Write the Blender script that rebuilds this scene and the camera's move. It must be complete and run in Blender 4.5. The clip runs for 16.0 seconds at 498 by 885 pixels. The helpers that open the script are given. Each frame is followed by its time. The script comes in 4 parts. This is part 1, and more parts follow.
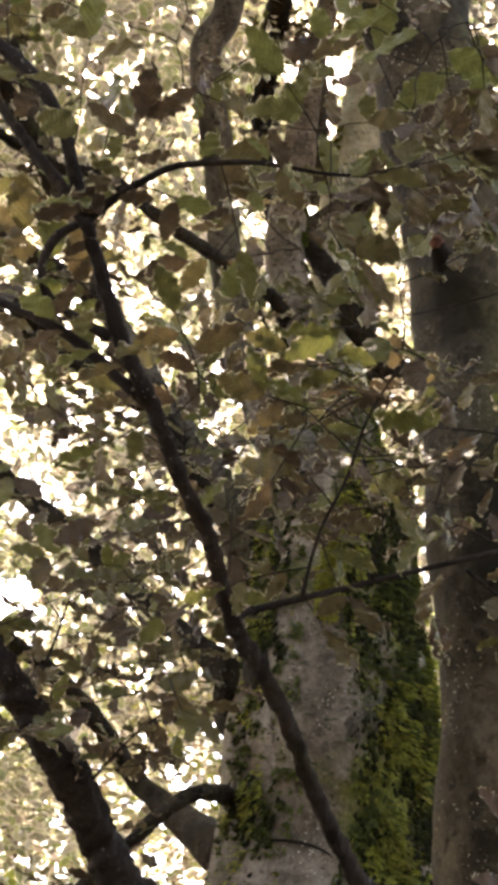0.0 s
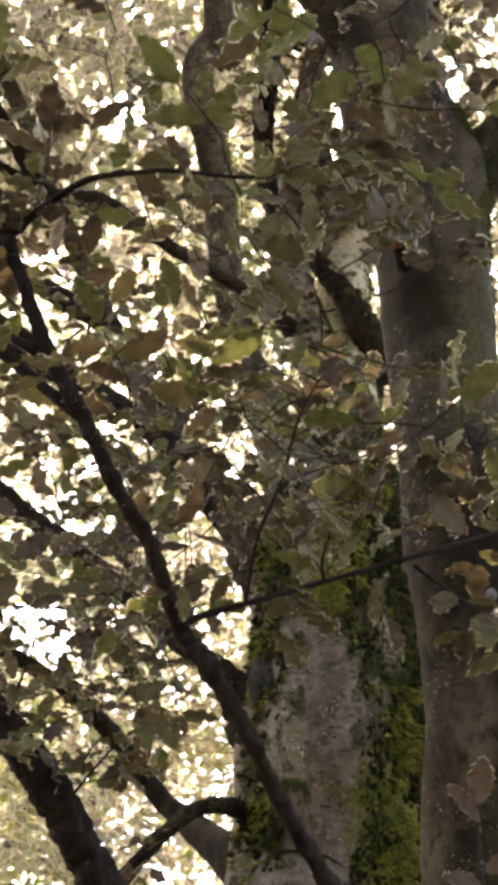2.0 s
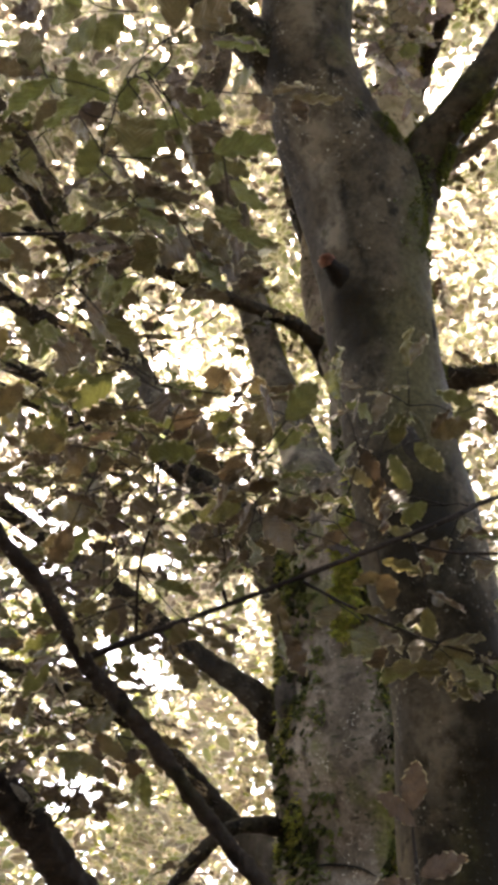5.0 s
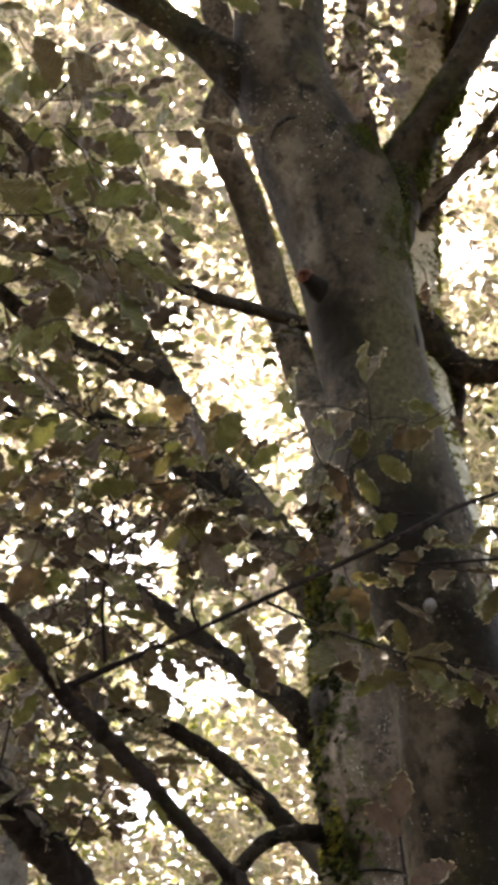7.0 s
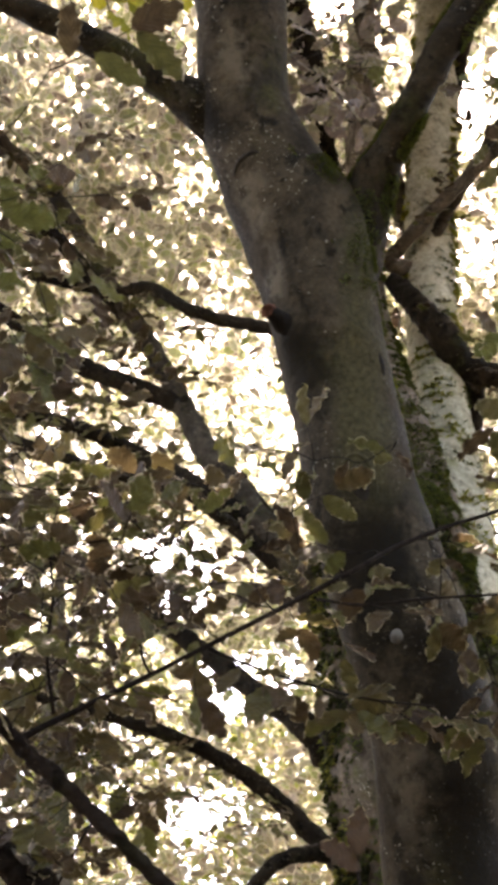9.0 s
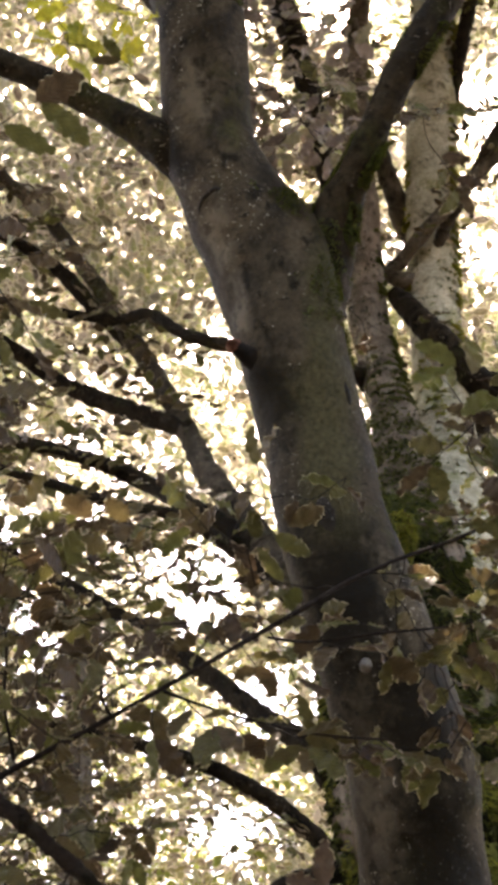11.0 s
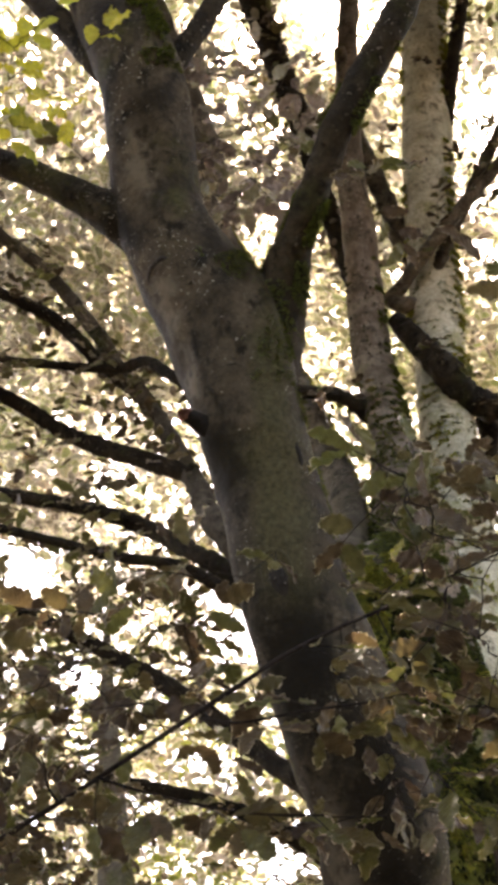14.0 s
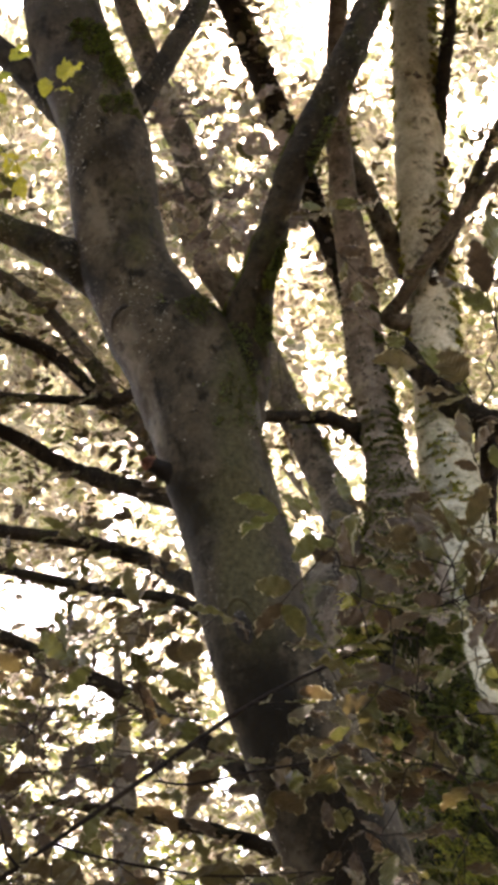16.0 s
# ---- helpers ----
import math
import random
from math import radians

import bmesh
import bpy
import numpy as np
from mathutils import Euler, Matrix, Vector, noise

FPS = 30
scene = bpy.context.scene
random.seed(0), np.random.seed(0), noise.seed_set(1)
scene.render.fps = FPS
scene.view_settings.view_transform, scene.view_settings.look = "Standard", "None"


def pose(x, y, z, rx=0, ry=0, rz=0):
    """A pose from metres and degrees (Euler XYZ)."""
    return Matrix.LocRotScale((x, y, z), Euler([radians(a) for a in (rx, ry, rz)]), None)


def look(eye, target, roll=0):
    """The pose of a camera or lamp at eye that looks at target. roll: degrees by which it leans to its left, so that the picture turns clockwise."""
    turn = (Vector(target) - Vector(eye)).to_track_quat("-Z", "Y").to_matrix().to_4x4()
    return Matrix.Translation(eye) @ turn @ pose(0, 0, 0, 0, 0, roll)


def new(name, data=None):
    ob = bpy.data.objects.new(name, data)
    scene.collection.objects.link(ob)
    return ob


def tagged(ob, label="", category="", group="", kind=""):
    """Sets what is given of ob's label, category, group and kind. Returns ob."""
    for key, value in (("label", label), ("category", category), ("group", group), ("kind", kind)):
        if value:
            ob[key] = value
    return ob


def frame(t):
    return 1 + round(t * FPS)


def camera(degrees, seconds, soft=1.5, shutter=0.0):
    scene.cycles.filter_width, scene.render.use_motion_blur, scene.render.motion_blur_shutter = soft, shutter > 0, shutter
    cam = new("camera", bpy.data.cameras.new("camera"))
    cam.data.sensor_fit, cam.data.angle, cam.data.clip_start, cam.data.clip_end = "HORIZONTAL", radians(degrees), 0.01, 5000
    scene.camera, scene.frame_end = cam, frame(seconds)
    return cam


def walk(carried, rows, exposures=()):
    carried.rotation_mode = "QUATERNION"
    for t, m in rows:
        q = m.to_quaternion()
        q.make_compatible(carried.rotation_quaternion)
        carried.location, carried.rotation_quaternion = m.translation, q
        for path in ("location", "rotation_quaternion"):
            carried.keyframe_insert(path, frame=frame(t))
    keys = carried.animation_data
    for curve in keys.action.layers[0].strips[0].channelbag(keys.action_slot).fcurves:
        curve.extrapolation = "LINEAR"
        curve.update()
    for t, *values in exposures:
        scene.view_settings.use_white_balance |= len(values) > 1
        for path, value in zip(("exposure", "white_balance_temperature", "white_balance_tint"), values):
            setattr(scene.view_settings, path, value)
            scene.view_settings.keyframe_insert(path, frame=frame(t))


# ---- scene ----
cam = camera(24.0, 16.0, 5.2)
PATH = [
    (0, (-0.93, 0.287, 1.531), (-0.49, 1.914, 2.609), 4.7),
    (0.5, (-0.886, 0.277, 1.529), (-0.465, 1.905, 2.611), 4.4),
    (1, (-0.832, 0.261, 1.526), (-0.437, 1.893, 2.613), 4.2),
    (1.5, (-0.792, 0.25, 1.522), (-0.416, 1.882, 2.614), 3.8),
    (2, (-0.742, 0.238, 1.516), (-0.389, 1.871, 2.615), 3.4),
    (2.5, (-0.692, 0.208, 1.517), (-0.36, 1.845, 2.618), 3.1),
    (3, (-0.615, 0.177, 1.516), (-0.317, 1.817, 2.62), 3.0),
    (3.5, (-0.549, 0.149, 1.51), (-0.282, 1.792, 2.619), 2.7),
    (4, (-0.469, 0.126, 1.51), (-0.244, 1.773, 2.622), 2.2),
    (6.5, (-0.123, 0.03, 1.525), (-0.106, 1.691, 2.638), 0.6),
    (7, (-0.072, 0.013, 1.531), (-0.084, 1.675, 2.643), 0.2),
    (7.5, (-0.001, -0.004, 1.543), (-0.051, 1.659, 2.654), 0.1),
    (8, (0.075, -0.027, 1.563), (-0.014, 1.637, 2.669), 0.0),
    (8.5, (0.125, -0.044, 1.578), (0.017, 1.619, 2.684), -0.1),
    (9, (0.178, -0.063, 1.59), (0.054, 1.597, 2.699), -0.3),
    (11.5, (0.421, -0.12, 1.635), (0.208, 1.521, 2.759), -1.8),
    (12, (0.468, -0.124, 1.651), (0.238, 1.511, 2.779), -2.2),
    (12.5, (0.516, -0.139, 1.669), (0.272, 1.493, 2.798), -2.4),
    (13, (0.572, -0.152, 1.685), (0.312, 1.475, 2.818), -2.7),
    (13.5, (0.616, -0.161, 1.699), (0.342, 1.462, 2.835), -3.0),
    (14, (0.671, -0.177, 1.711), (0.379, 1.441, 2.85), -3.3),
    (14.5, (0.726, -0.187, 1.737), (0.418, 1.428, 2.876), -3.3),
    (15, (0.78, -0.19, 1.758), (0.458, 1.418, 2.901), -3.7),
    (15.5, (0.824, -0.194, 1.774), (0.492, 1.411, 2.92), -4.0),
    (16, (0.87, -0.196, 1.787), (0.526, 1.404, 2.937), -4.4),
]
walk(cam, [(t, look(eye, target, roll)) for t, eye, target, roll in PATH], [(0, 3.80, 7750, 15), (4, 3.66, 7650, 15), (9, 3.48, 7700, 17), (16, 3.47, 7900, 18)])

# ---- light ----
SUN_EL, SUN_AZ = 64.0, -14.0          # degrees above the horizon, and clockwise from +y
world = bpy.data.worlds.new("sky")
scene.world = world
world.use_nodes = True
wn = world.node_tree.nodes
sky = wn.new("ShaderNodeTexSky")
sky.sky_type, sky.sun_disc = "NISHITA", False
sky.sun_elevation, sky.sun_rotation = radians(SUN_EL), radians(SUN_AZ)
sky.dust_density, sky.air_density = 4.0, 1.0
wn["Background"].inputs["Strength"].default_value = 0.15
world.node_tree.links.new(sky.outputs[0], wn["Background"].inputs["Color"])
sun_data = bpy.data.lights.new("sun", "SUN")
sun_data.energy, sun_data.angle, sun_data.color = 2.2, radians(0.6), (1.0, 0.94, 0.85)
sun = new("sun", sun_data)
sun.matrix_world = look((0, 0, 30), Vector((0, 0, 30)) - Vector((math.sin(radians(SUN_AZ)) * math.cos(radians(SUN_EL)), math.cos(radians(SUN_AZ)) * math.cos(radians(SUN_EL)), math.sin(radians(SUN_EL)))))


# ---- materials ----
def material(name):
    m = bpy.data.materials.new(name)
    m.use_nodes = True
    t = m.node_tree
    return m, t, t.nodes["Principled BSDF"]


def node(t, kind, **inputs):
    n = t.nodes.new(kind)
    for key, value in inputs.items():
        n.inputs[key.replace("_", " ")].default_value = value
    return n


def ramp(t, factor, stops):
    r = t.nodes.new("ShaderNodeValToRGB")
    while len(r.color_ramp.elements) < len(stops):
        r.color_ramp.elements.new(0.5)
    for e, (at, col) in zip(r.color_ramp.elements, stops):
        e.position, e.color = at, (*col, 1) if len(col) == 3 else col
    t.links.new(factor, r.inputs["Fac"])
    return r.outputs["Color"]


def blend(t, factor, a, b, mode="MIX"):
    n = t.nodes.new("ShaderNodeMix")
    n.data_type, n.blend_type = "RGBA", mode
    for socket, value in ((n.inputs[0], factor), (n.inputs[6], a), (n.inputs[7], b)):
        if isinstance(value, (int, float)):
            socket.default_value = value
        elif isinstance(value, tuple):
            socket.default_value = (*value, 1)
        else:
            t.links.new(value, socket)
    return n.outputs[2]


def noise_tex(t, coords, scale, detail=6.0, rough=0.6, stretch=(1, 1, 1)):
    mp = t.nodes.new("ShaderNodeMapping")
    mp.inputs["Scale"].default_value = stretch
    t.links.new(coords, mp.inputs["Vector"])
    n = node(t, "ShaderNodeTexNoise", Scale=scale, Detail=detail, Roughness=rough)
    t.links.new(mp.outputs["Vector"], n.inputs["Vector"])
    return n.outputs["Fac"]


def step(t, value, low, high):
    return ramp(t, value, ((low, (0, 0, 0)), (high, (1, 1, 1))))


def bark(name, dark, light, algae, lichen, algae_from=0.5, lichen_from=0.66, bump=0.35, flecks=0.0, zones=0.0, shade_stains=(), pale=(), mats=(), gloss=0.6):
    """Smooth grey beech bark with darker blotches, green algae, pale lichen spots, and painted shade and sheen."""
    m, t, bsdf = material(name)
    geo = t.nodes.new("ShaderNodeNewGeometry").outputs["Position"]
    broad = noise_tex(t, geo, 3.2, 4)
    mottle = noise_tex(t, geo, 7.0, 8, 0.68)
    blotch = noise_tex(t, geo, 17, 6, 0.62, (1, 1, 0.8))
    fine = noise_tex(t, geo, 70, 6, 0.7)
    rings = noise_tex(t, geo, 16, 5, 0.6, (1, 1, 3.5))
    col = blend(t, step(t, mottle, 0.40, 0.60), dark, light)
    col = blend(t, step(t, broad, 0.42, 0.66), col, blend(t, 0.5, col, dark))
    col = blend(t, step(t, blotch, 0.54, 0.64), col, tuple(c * 0.55 for c in dark))
    col = blend(t, step(t, rings, 0.60, 0.72), col, tuple(c * 0.5 for c in dark))
    col = blend(t, step(t, fine, 0.3, 0.72), blend(t, 0.5, col, (0, 0, 0)), col)
    green = noise_tex(t, geo, 3.4, 7, 0.7)
    col = blend(t, step(t, green, algae_from, algae_from + 0.16), col, blend(t, step(t, fine, 0.35, 0.7), tuple(c * 0.4 for c in algae), algae))
    if flecks:
        tufts = noise_tex(t, geo, 30, 3, 0.55, (1, 1, 1.8))
        area = step(t, noise_tex(t, geo, 2.0, 2), 0.40, 0.56)
        col = blend(t, blend(t, 1.0, step(t, tufts, flecks, flecks + 0.05), area, "MULTIPLY"), col, (0.022, 0.026, 0.010))
    spots = noise_tex(t, geo, 34, 5, 0.6, (1, 1, 1.5))
    col = blend(t, step(t, spots, lichen_from, lichen_from + 0.05), col, blend(t, step(t, fine, 0.35, 0.6), dark, lichen))
    specks = blend(t, 1.0, step(t, noise_tex(t, geo, 120, 2, 0.5), 0.655, 0.70), step(t, noise_tex(t, geo, 5.5, 3), 0.46, 0.60), "MULTIPLY")
    col = blend(t, specks, col, lichen)
    scratches = blend(t, 1.0, step(t, noise_tex(t, geo, 38, 3, 0.6, (1, 1, 4.5)), 0.62, 0.70), step(t, mottle, 0.45, 0.6), "MULTIPLY")
    col = blend(t, scratches, col, tuple(c * 0.35 for c in dark))
    if zones:
        damp = noise_tex(t, geo, 1.9, 5, 0.6, (1, 1, 0.6))
        col = blend(t, blend(t, 1.0, step(t, damp, zones, zones + 0.14), (0.78, 0.78, 0.78), "MULTIPLY"), col, tuple(c * 0.35 for c in dark))
    def ragged_spot(x, y, z, wide, high):
        shift = t.nodes.new("ShaderNodeMapping")
        shift.vector_type = "TEXTURE"
        shift.inputs["Location"].default_value, shift.inputs["Scale"].default_value = (x, y, z), (wide, wide, high)
        t.links.new(geo, shift.inputs["Vector"])
        far = t.nodes.new("ShaderNodeVectorMath")
        far.operation = "LENGTH"
        t.links.new(shift.outputs["Vector"], far.inputs[0])
        ragged = t.nodes.new("ShaderNodeMath")
        ragged.operation = "MULTIPLY_ADD"
        t.links.new(mottle, ragged.inputs[0])
        ragged.inputs[1].default_value = 0.9
        t.links.new(far.outputs["Value"], ragged.inputs[2])
        return ramp(t, ragged.outputs[0], ((0.72, (0.85, 0.85, 0.85)), (1.0, (0, 0, 0))))

    for (x, y, z), wide, high, tint in mats:
        col = blend(t, ragged_spot(x, y, z, wide, high), col, blend(t, step(t, fine, 0.35, 0.65), tuple(c * 0.4 for c in tint), tint))
    for (x, y, z), wide, high in pale:
        col = blend(t, blend(t, 1.0, ragged_spot(x, y, z, wide, high), step(t, blotch, 0.42, 0.58), "MULTIPLY"), col, tuple(0.8 * c + 0.12 * e for c, e in zip(light, lichen)))
    for (x, y, z), wide, high in shade_stains:
        col = blend(t, ragged_spot(x, y, z, wide, high), col, tuple(c * 0.3 for c in dark))
    t.links.new(col, bsdf.inputs["Base Color"])
    t.links.new(ramp(t, mottle, ((0.35, (gloss, gloss, gloss)), (0.7, (gloss + 0.25,) * 3))), bsdf.inputs["Roughness"])
    bsdf.inputs["Specular IOR Level"].default_value = 0.07
    b = node(t, "ShaderNodeBump", Strength=bump, Distance=0.022)
    t.links.new(blend(t, 0.5, blend(t, 0.5, fine, rings), blotch), b.inputs["Height"])
    t.links.new(b.outputs["Normal"], bsdf.inputs["Normal"])
    return m


def leaf_material(name, stops, through_gain, island, share=0.5, rough=0.42, shine=0.4, rim=None):
    """Leaf blades that let light through; the tint differs from blade to blade, with darker veins and, on some, a pale rim."""
    m, t, bsdf = material(name)
    if island:
        rnd = t.nodes.new("ShaderNodeNewGeometry").outputs["Random Per Island"]
    else:
        rnd = t.nodes.new("ShaderNodeObjectInfo").outputs["Random"]
    geo = t.nodes.new("ShaderNodeNewGeometry").outputs["Position"]
    blade = t.nodes.new("ShaderNodeAttribute")
    blade.attribute_name = "blade"
    axes = t.nodes.new("ShaderNodeSeparateXYZ")
    t.links.new(blade.outputs["Vector"], axes.inputs[0])
    col = ramp(t, rnd, stops)
    other = t.nodes.new("ShaderNodeMath")
    other.operation = "FRACT"
    many = t.nodes.new("ShaderNodeMath")
    many.operation = "MULTIPLY_ADD"
    many.inputs[1].default_value, many.inputs[2].default_value = 0.75, 0.22
    t.links.new(rnd, many.inputs[0])
    t.links.new(many.outputs[0], other.inputs[0])
    second = ramp(t, other.outputs[0], stops)
    col = blend(t, step(t, noise_tex(t, geo, 16, 3), 0.42, 0.62), col, second)
    mottled = noise_tex(t, geo, 55, 4)
    col = blend(t, step(t, mottled, 0.3, 0.8), blend(t, 0.45, col, (0.01, 0.008, 0.004)), col)
    lean = t.nodes.new("ShaderNodeMath")
    lean.operation = "MULTIPLY_ADD"
    lean.inputs[1].default_value = -0.28
    t.links.new(axes.outputs["Y"], lean.inputs[0])
    t.links.new(axes.outputs["X"], lean.inputs[2])
    wave = t.nodes.new("ShaderNodeMath")
    wave.operation = "MULTIPLY"
    wave.inputs[1].default_value = 48.0
    t.links.new(lean.outputs[0], wave.inputs[0])
    vein = t.nodes.new("ShaderNodeMath")
    vein.operation = "SINE"
    t.links.new(wave.outputs[0], vein.inputs[0])
    ribs = step(t, vein.outputs[0], 0.72, 0.98)
    col = blend(t, blend(t, 1.0, ribs, (0.4, 0.4, 0.4), "MULTIPLY"), col, blend(t, 0.6, col, (0, 0, 0)))
    if rim:
        zone = noise_tex(t, geo, 0.9, 3)
        col = blend(t, 1.0, col, ramp(t, zone, ((0.36, (1.0, 0.92, 0.91)), (0.48, (1.04, 1.0, 1.03)), (0.60, (0.93, 1.0, 0.80)))), "MULTIPLY")
        col = blend(t, step(t, axes.outputs["Y"], 0.72, 0.92), col, rim)
    t.links.new(col, bsdf.inputs["Base Color"])
    bsdf.inputs["Roughness"].default_value = rough
    bsdf.inputs["Specular IOR Level"].default_value = shine
    b = node(t, "ShaderNodeBump", Strength=0.35, Distance=0.002)
    t.links.new(vein.outputs[0], b.inputs["Height"])
    t.links.new(b.outputs["Normal"], bsdf.inputs["Normal"])
    bright = blend(t, 1.0, col, (through_gain, through_gain, through_gain * 0.95), "MULTIPLY")
    tr = t.nodes.new("ShaderNodeBsdfTranslucent")
    t.links.new(bright, tr.inputs["Color"])
    mix = node(t, "ShaderNodeMixShader", Fac=share)
    t.links.new(bsdf.outputs[0], mix.inputs[1])
    t.links.new(tr.outputs[0], mix.inputs[2])
    t.links.new(mix.outputs[0], t.nodes["Material Output"].inputs["Surface"])
    return m


BARK_FRONT = bark("front_bark", (0.025, 0.0195, 0.0115), (0.100, 0.081, 0.052), (0.066, 0.064, 0.018), (0.34, 0.32, 0.26), 0.55, 0.70, zones=0.58, gloss=0.55, mats=(((0.287, 2.342, 3.422), 0.20, 0.55, (0.068, 0.060, 0.027)), ((0.287, 2.366, 3.193), 0.18, 0.50, (0.070, 0.062, 0.029)), ((0.303, 2.3, 3.715), 0.16, 0.45, (0.062, 0.057, 0.025))), shade_stains=(((0.144, 2.355, 3.436), 0.20, 0.40), ((0.27, 2.45, 2.88), 0.22, 0.50), ((0.43, 2.55, 2.58), 0.22, 0.65), ((0.50, 2.60, 2.20), 0.34, 0.60), ((-0.09, 2.22, 4.25), 0.14, 0.20), ((0.28, 2.38, 3.98), 0.14, 0.24)), pale=(((0.36, 2.58, 2.45), 0.22, 0.40), ((0.02, 2.24, 3.92), 0.14, 0.50), ((0.05, 2.30, 3.65), 0.12, 0.30), ((-0.02, 2.12, 4.45), 0.16, 0.50)))
BARK_MOSSY = bark("mossy_bark", (0.105, 0.084, 0.060), (0.285, 0.238, 0.186), (0.12, 0.135, 0.04), (0.50, 0.48, 0.40), 0.58, 0.70, flecks=0.60, zones=0.62, gloss=0.5, mats=(((0.61, 3.84, 2.60), 0.34, 0.60, (0.17, 0.19, 0.03)), ((0.80, 3.95, 2.90), 0.40, 0.80, (0.06, 0.075, 0.02)), ((0.62, 3.76, 2.93), 0.30, 0.32, (0.028, 0.036, 0.013)), ((0.40, 3.66, 3.52), 0.28, 0.55, (0.18, 0.20, 0.03)), ((0.66, 3.74, 3.25), 0.24, 0.50, (0.16, 0.18, 0.03)), ((0.06, 3.95, 3.10), 0.22, 0.80, (0.055, 0.055, 0.022))))
BARK_STEM = bark("stem_bark", (0.060, 0.050, 0.036), (0.20, 0.175, 0.135), (0.10, 0.105, 0.03), (0.42, 0.40, 0.33), 0.54, 0.70, flecks=0.60, zones=0.55, gloss=0.45)
BARK_SUNLIT = bark("sunlit_hazy_bark", (0.42, 0.405, 0.29), (0.72, 0.69, 0.53), (0.26, 0.30, 0.08), (0.78, 0.76, 0.64), 0.56, 0.66, flecks=0.67)
BARK_FORK_SHADED = bark("shaded_fork_bark", (0.015, 0.012, 0.007), (0.055, 0.044, 0.028), (0.05, 0.05, 0.015), (0.22, 0.20, 0.16), 0.54, 0.70, bump=0.5)
BARK_LIT_LIMB = bark("lit_limb_bark", (0.040, 0.033, 0.024), (0.13, 0.11, 0.082), (0.07, 0.075, 0.024), (0.26, 0.25, 0.20), 0.52, 0.72)
BARK_HAZY_GREY = bark("hazy_grey_bark", (0.15, 0.135, 0.11), (0.27, 0.25, 0.21), (0.12, 0.14, 0.045), (0.4, 0.38, 0.32), 0.54, 0.70)
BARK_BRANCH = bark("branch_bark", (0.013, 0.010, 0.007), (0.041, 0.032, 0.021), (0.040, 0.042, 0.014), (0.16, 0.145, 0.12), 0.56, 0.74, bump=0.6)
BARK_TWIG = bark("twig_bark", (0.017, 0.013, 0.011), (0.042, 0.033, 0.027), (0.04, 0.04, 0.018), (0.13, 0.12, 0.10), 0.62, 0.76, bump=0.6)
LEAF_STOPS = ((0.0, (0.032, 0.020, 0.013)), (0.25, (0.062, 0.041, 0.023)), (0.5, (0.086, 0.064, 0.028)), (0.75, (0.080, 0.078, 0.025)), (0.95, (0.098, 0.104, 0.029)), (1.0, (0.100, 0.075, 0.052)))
SUNLIT_FAR_STOPS = ((0.0, (0.08, 0.062, 0.05)), (0.14, (0.16, 0.133, 0.108)), (0.3, (0.33, 0.30, 0.275)), (0.5, (0.29, 0.295, 0.19)), (0.72, (0.36, 0.40, 0.22)), (0.86, (0.45, 0.43, 0.385)), (1.0, (0.54, 0.505, 0.49)))
GREEN_STOPS = ((0.0, (0.12, 0.15, 0.04)), (0.4, (0.22, 0.26, 0.07)), (0.8, (0.33, 0.37, 0.10)), (1.0, (0.30, 0.25, 0.16)))
SUNLIT_YELLOW_STOPS = ((0.0, (0.26, 0.26, 0.03)), (0.5, (0.42, 0.38, 0.04)), (1.0, (0.20, 0.22, 0.04)))
BRONZE_STOPS = ((0.0, (0.10, 0.072, 0.058)), (0.5, (0.21, 0.16, 0.13)), (0.8, (0.17, 0.16, 0.08)), (1.0, (0.34, 0.28, 0.26)))
PALE_RIM = (0.55, 0.51, 0.455)
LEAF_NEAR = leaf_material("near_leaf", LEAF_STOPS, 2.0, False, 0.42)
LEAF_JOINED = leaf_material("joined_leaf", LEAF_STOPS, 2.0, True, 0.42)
LEAF_MARGIN = leaf_material("leaf_margin", ((0.0, (0.42, 0.36, 0.28)), (0.5, (0.24, 0.22, 0.13)), (1.0, (0.46, 0.37, 0.32))), 2.0, False, 0.6)
LEAF_TAN = leaf_material("tan_leaf", ((0.0, (0.060, 0.038, 0.026)), (0.6, (0.085, 0.056, 0.036)), (1.0, (0.052, 0.036, 0.026))), 2.0, False, 0.5)
LEAF_BRONZE = leaf_material("bronze_leaf", BRONZE_STOPS, 1.6, True, 0.45, 0.3, 0.7)
LEAF_SUNLIT_YELLOW = leaf_material("sunlit_yellow_leaf", SUNLIT_YELLOW_STOPS, 2.2, False, 0.6)
LEAF_SUNLIT_FAR = leaf_material("sunlit_far_leaf", SUNLIT_FAR_STOPS, 2.0, True, 0.70, 0.3, 0.6, PALE_RIM)
LEAF_GREEN = leaf_material("green_leaf", GREEN_STOPS, 2.2, True, 0.68, 0.35, 0.6)


# ---- builders ----
ORIGIN = {}


def thing(name, at, label, category, group="", kind=""):
    ob = new(name)
    ob.location = at
    ORIGIN[ob] = Vector(at)
    return tagged(ob, label, category, group, kind)


def raw_mesh(name, verts, faces, mat, smooth=True, edge=None, blade=None):
    me = bpy.data.meshes.new(name)
    verts, faces = np.asarray(verts, dtype=np.float32), np.asarray(faces, dtype=np.int32)
    k = faces.shape[1]
    me.vertices.add(len(verts))
    me.vertices.foreach_set("co", verts.ravel())
    me.loops.add(faces.size)
    me.loops.foreach_set("vertex_index", faces.ravel())
    me.polygons.add(len(faces))
    me.polygons.foreach_set("loop_start", np.arange(0, faces.size, k, dtype=np.int32))
    me.polygons.foreach_set("use_smooth", np.full(len(faces), smooth))
    me.update(calc_edges=True)
    me.materials.append(mat)
